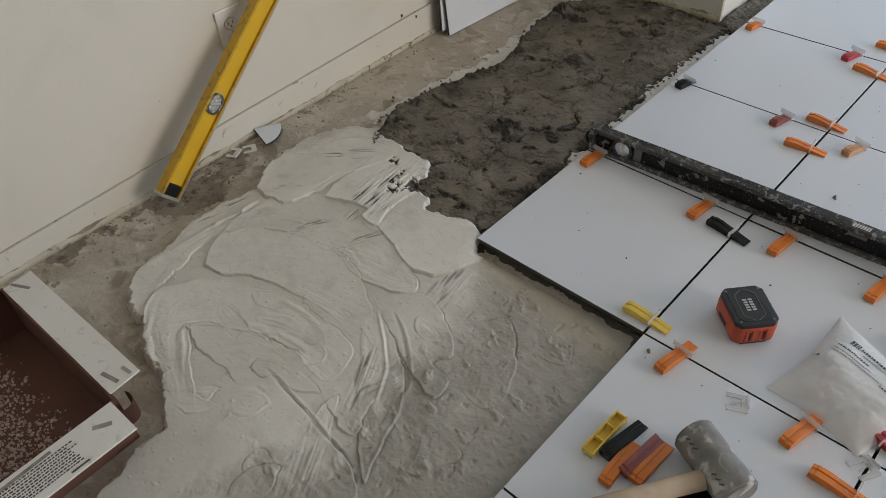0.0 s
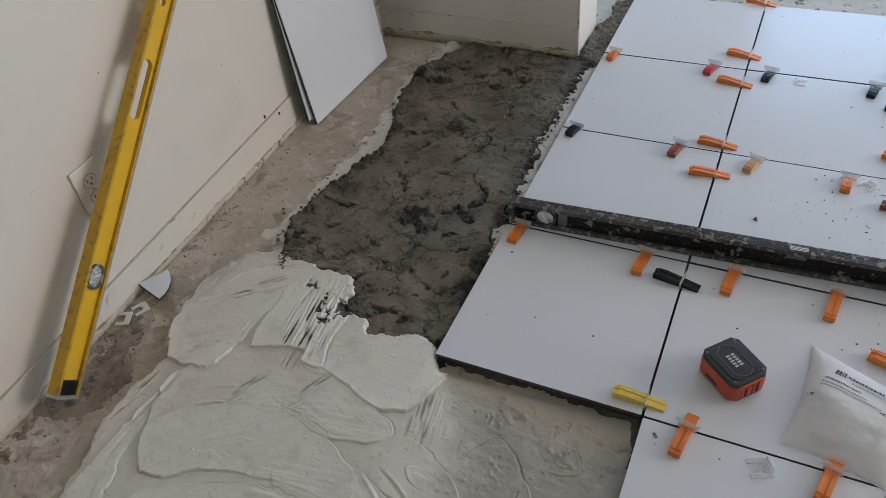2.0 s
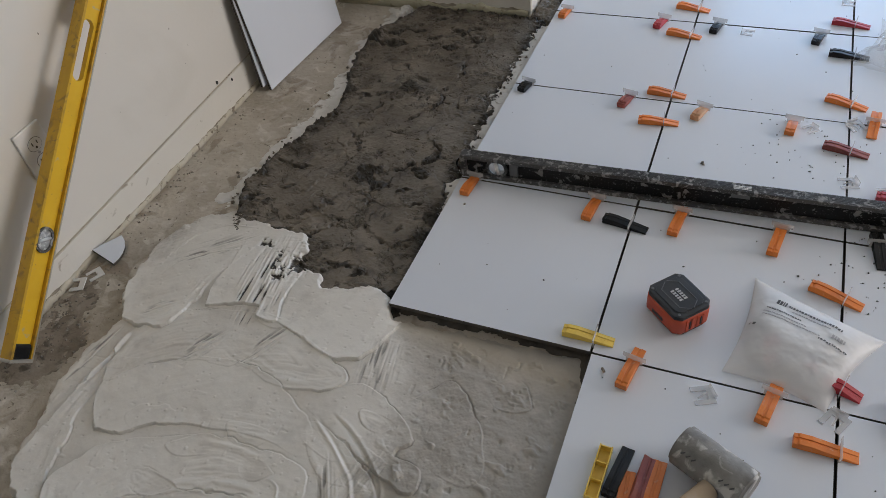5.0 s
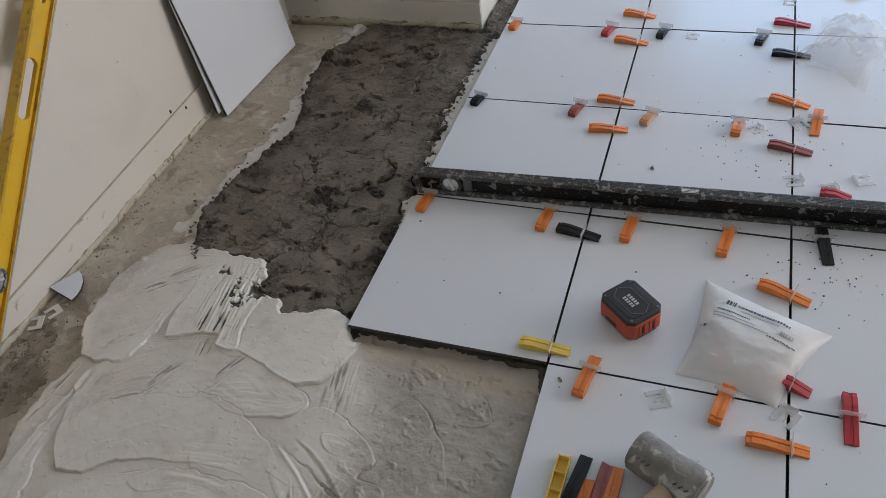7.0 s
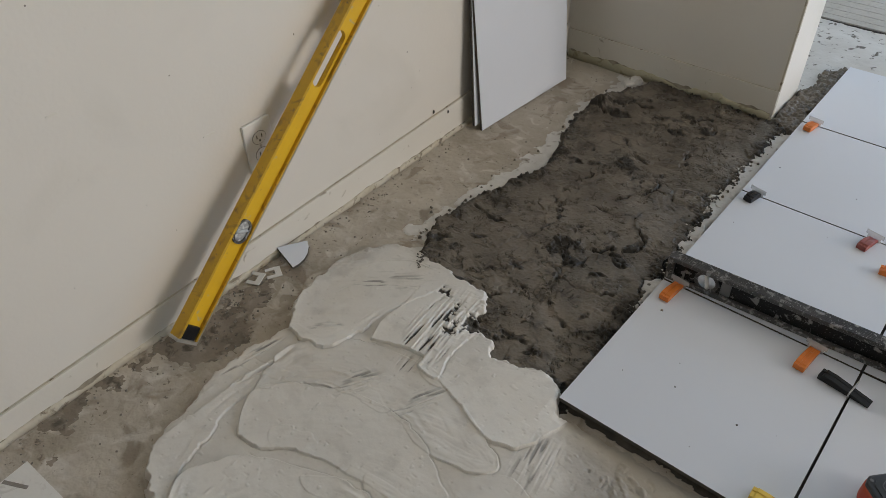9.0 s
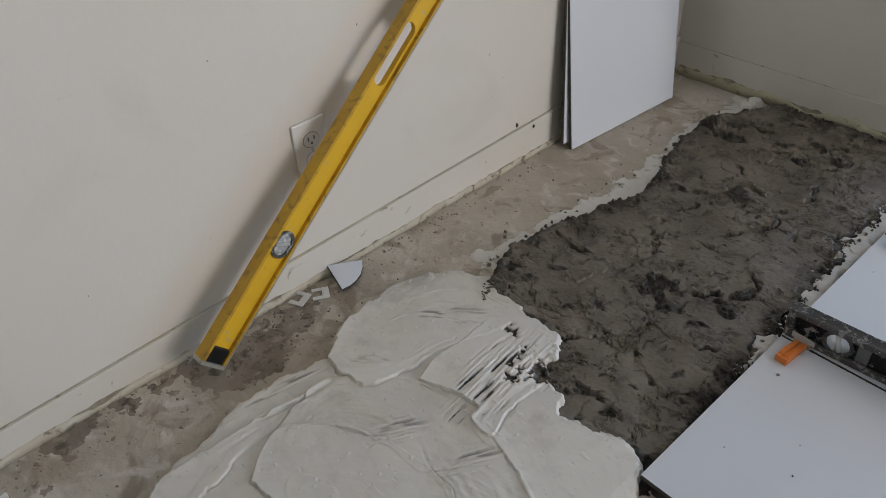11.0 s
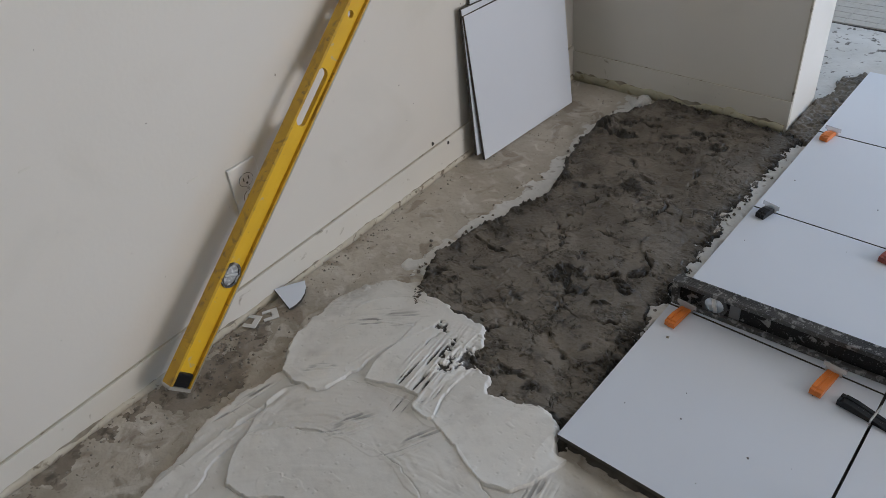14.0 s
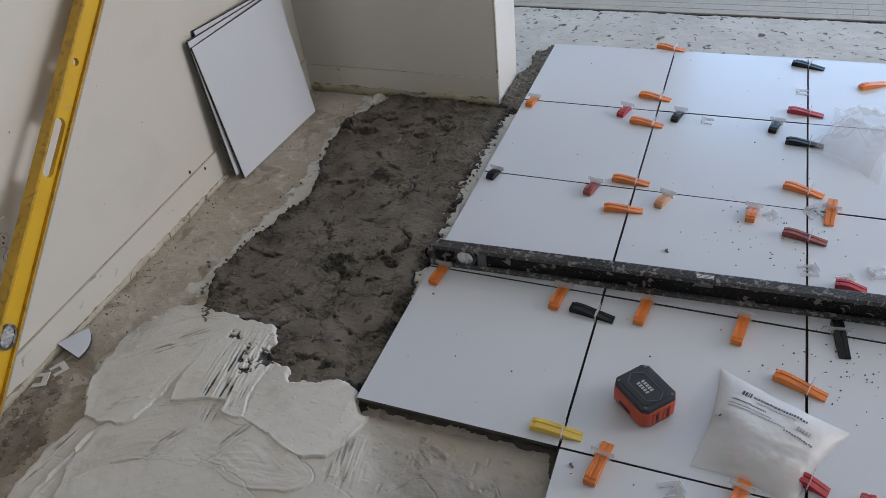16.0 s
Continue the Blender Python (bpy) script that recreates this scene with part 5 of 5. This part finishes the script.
px, py, pz = quad_sheet([(0.40, 1.06), (0.56, 0.95), (0.68, 1.20), (0.47, 1.32)], 20, 0.062, 0.022, 331, 0.25, 14)
sheet_mesh("film", M_FILM, px, py, pz, empty_bag, smooth=False)
px, py, pz = quad_sheet([(0.38, 1.09), (0.54, 0.97), (0.66, 1.18), (0.50, 1.29)], 16, 0.042, 0.018, 341, 0.3, 16)
sheet_mesh("inner_film", M_FILM, px, py, pz, empty_bag, smooth=False)

# ---- open tile carton ----
ct = empty("tile_carton", pose(-0.742, -0.954, FLOOR, 0, 0, 2), "open white and brown cardboard tile carton on the floor", "carton")
RIM = 0.112
part("bottom", B(-0.200, 0.200, -0.212, 0.212, 0.001, 0.005), M_CARD, ct)
for s in (-1, 1):
    part("side", B(s * 0.203 - 0.003, s * 0.203 + 0.003, -0.215, 0.215, 0.001, RIM), M_CARD, ct, "dark brown inner side")
    part("end", B(-0.1995, 0.1995, s * 0.212 - 0.003, s * 0.212 + 0.003, 0.001, RIM), M_CARD, ct, "dark brown inner end")
fl = part("flap", B(-0.198, 0.188, 0.0, 0.058, 0.0, 0.004, m=pose(0, 0.213, RIM - 0.001, 4, 0, 0)), M_CARDW, ct, "white outer flap with tape marks")
f2 = part("flap", B(0.0, 0.075, -0.21, 0.205, 0.0, 0.004, m=pose(0.204, 0, RIM - 0.001, 0, 3, 0)), M_CARDW, ct, "white outer flap with fine print")
bm = bmesh.new()
for r in range(9):
    x = 0.004 + rng.uniform(0, 0.004)
    while x < 0.155 + rng.uniform(-0.012, 0.006):
        ln = rng.uniform(0.002, 0.0065)
        box(bm, 0.016 + 0.0052 * r, 0.016 + 0.0052 * r + 0.0026, -0.03 + x, -0.03 + x + ln, 0.0040, 0.0044, m=pose(0.204, 0, RIM - 0.001, 0, 3, 0))
        x += ln + 0.0018
box(bm, 0.066, 0.0695, 0.098, 0.128, 0.0040, 0.0044, m=pose(0.204, 0, RIM - 0.001, 0, 3, 0))
part("printing", bm, M_INK, f2)
for x, y, ln, wd, tn in ((-0.175, 0.025, 0.045, 0.006, 24), (0.160, 0.018, 0.040, 0.007, 12), (0.170, 0.044, 0.024, 0.006, 5)):
    part("tape_mark", B(-ln / 2, ln / 2, -wd / 2, wd / 2, 0.004, 0.0046, m=pose(0, 0.213, RIM - 0.001, 4, 0, 0) @ pose(x, y, 0, 0, 0, tn)), M_SMUDGE, fl)
for x, y, ln, wd, tn in ((0.030, 0.172, 0.030, 0.008, 60), (0.012, 0.03, 0.13, 0.006, 92)):
    part("tape_mark", B(-ln / 2, ln / 2, -wd / 2, wd / 2, 0.004, 0.0046, m=pose(0.204, 0, RIM - 0.001, 0, 3, 0) @ pose(x, y, 0, 0, 0, tn)), M_SMUDGE, f2)
curl = bmesh.new()
rows = [[curl.verts.new((0.209 + 0.022 * math.cos(a), 0.216 + 0.020 * math.sin(a), z)) for z in (RIM - 0.045, RIM - 0.004)] for a in np.linspace(-0.9, 2.2, 12)]
for a, b in zip(rows, rows[1:]):
    curl.faces.new((a[0], b[0], b[1], a[1]))
bmesh.ops.solidify(curl, geom=list(curl.faces), thickness=0.003)
part("torn_corner", curl, M_CARD, ct)
pl = []
for _ in range(5200):
    x, y = rng.uniform(-0.19, 0.19), rng.uniform(-0.06, 0.17)
    if rng.uniform() < np.clip(0.9 * (0.150 - y) / 0.07 + 0.5 * noise.noise((x * 30, y * 30, 1)), 0.01, 0.85):
        pl.append((x, y, 0.005))
fk = grit("paper_dust", M_FLECK, pl, 0.0009, 0.0030, "", "", ct)
fk["kind"] = "stuff"

# ---- grit on the floor and tiles ----
pl = []
for _ in range(230):
    y = rng.uniform(-1.0, 0.62)
    k = abs(rng.normal(0, 0.035))
    pl.append((-1.134 - 0.022 * y + k + 0.004, y, FLOOR))
for _ in range(260):
    pl.append((rng.normal(-1.07, 0.035), rng.normal(-0.24, 0.07), FLOOR))
for _ in range(90):
    pl.append((rng.uniform(-1.13, -0.93), rng.uniform(-1.0, 1.15), FLOOR))
pl = [q for q in pl if q[0] > -1.134 - 0.022 * q[1] + 0.003]
grit("floor_grit", M_CRUMB, pl, 0.0006, 0.0030, "scattered crumbs of mortar and dirt along the wall", "grit")
pl = [(rng.uniform(-0.44, -0.40), rng.uniform(0.4, 1.2), -0.016) for _ in range(14)] + [(rng.normal(-0.93, 0.015), rng.normal(0.28, 0.05), FLOOR + 0.004) for _ in range(12)] + [(rng.normal(-0.925, 0.014), rng.uniform(0.12, 1.15), FLOOR + 0.003) for _ in range(36)] + [(rng.normal(-0.437, 0.010), rng.uniform(0.45, 1.2), -0.017) for _ in range(20)]
grit("mortar_crumbs", M_MUD, pl, 0.0010, 0.0042, "dark mortar crumbs at the edge of the bed", "grit")
pl = [(0.111, 0.581, 0), (0.028, -0.029, 0), (0.031, -0.033, 0), (0.108, 0.585, 0), (-0.362, 0.318, 0)]
grit("mortar_pebbles", M_CRUMB, pl, 0.003, 0.006, "small dark mortar pebbles on a white tile", "pebble")
pl = []
for _ in range(70):
    pl.append((rng.uniform(-0.39, 0.8), rng.uniform(0.02, 1.6), 0))
for _ in range(70):
    pl.append((rng.normal(0.46, 0.06), rng.normal(0.33, 0.06), 0))
for _ in range(55):
    pl.append((rng.normal(0.33, 0.09), rng.normal(0.68, 0.09), 0))
for _ in range(40):
    pl.append((rng.uniform(0.03, 0.7), rng.uniform(-0.6, 0.0), 0))
grit("tile_grit", M_INK, pl, 0.0006, 0.0019, "fine dark specks of mortar on the white tiles", "grit")

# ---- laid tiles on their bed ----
bed = tagged(part("tile_bed", B(-0.385, 1.20, 0.030, 1.618, FLOOR, -0.0165), M_BED), "mortar under freshly laid white tiles, coloured dark for the shaded gap", "mortar", kind="structure")
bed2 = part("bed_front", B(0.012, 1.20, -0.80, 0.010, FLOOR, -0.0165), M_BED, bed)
TM = bpy.data.meshes.new("tile")
bmt = prism([(0.0021, 0.0021), (T - 0.0021, 0.0016), (T - 0.0021, T - 0.0021), (0.0021, T - 0.0021)], -0.0095, 0.0, 0.0007)
bmesh.ops.recalc_face_normals(bmt, faces=bmt.faces)
bmt.to_mesh(TM)
bmt.free()
TM.materials.append(M_TILE)
TM.materials.append(M_BODY)
for poly in TM.polygons:
    poly.material_index = 0 if poly.normal.z > 0.3 else 1
for col in range(-1, 3):
    for row in range(-2, 4):
        if col == -1 and row < 0:
            continue
        tl = new("tile", TM)
        tl.parent = bed
        tl.matrix_local = pose((-0.406, 0.0, 0.402, 0.808)[col + 1] + rng.normal(0, 0.0003), row * T + rng.normal(0, 0.0003), rng.normal(0, 0.0003), rng.normal(0, 0.03), rng.normal(0, 0.03), 0) @ Matrix.Diagonal((0.990 if col == 0 else 1.0, 1, 1, 1))
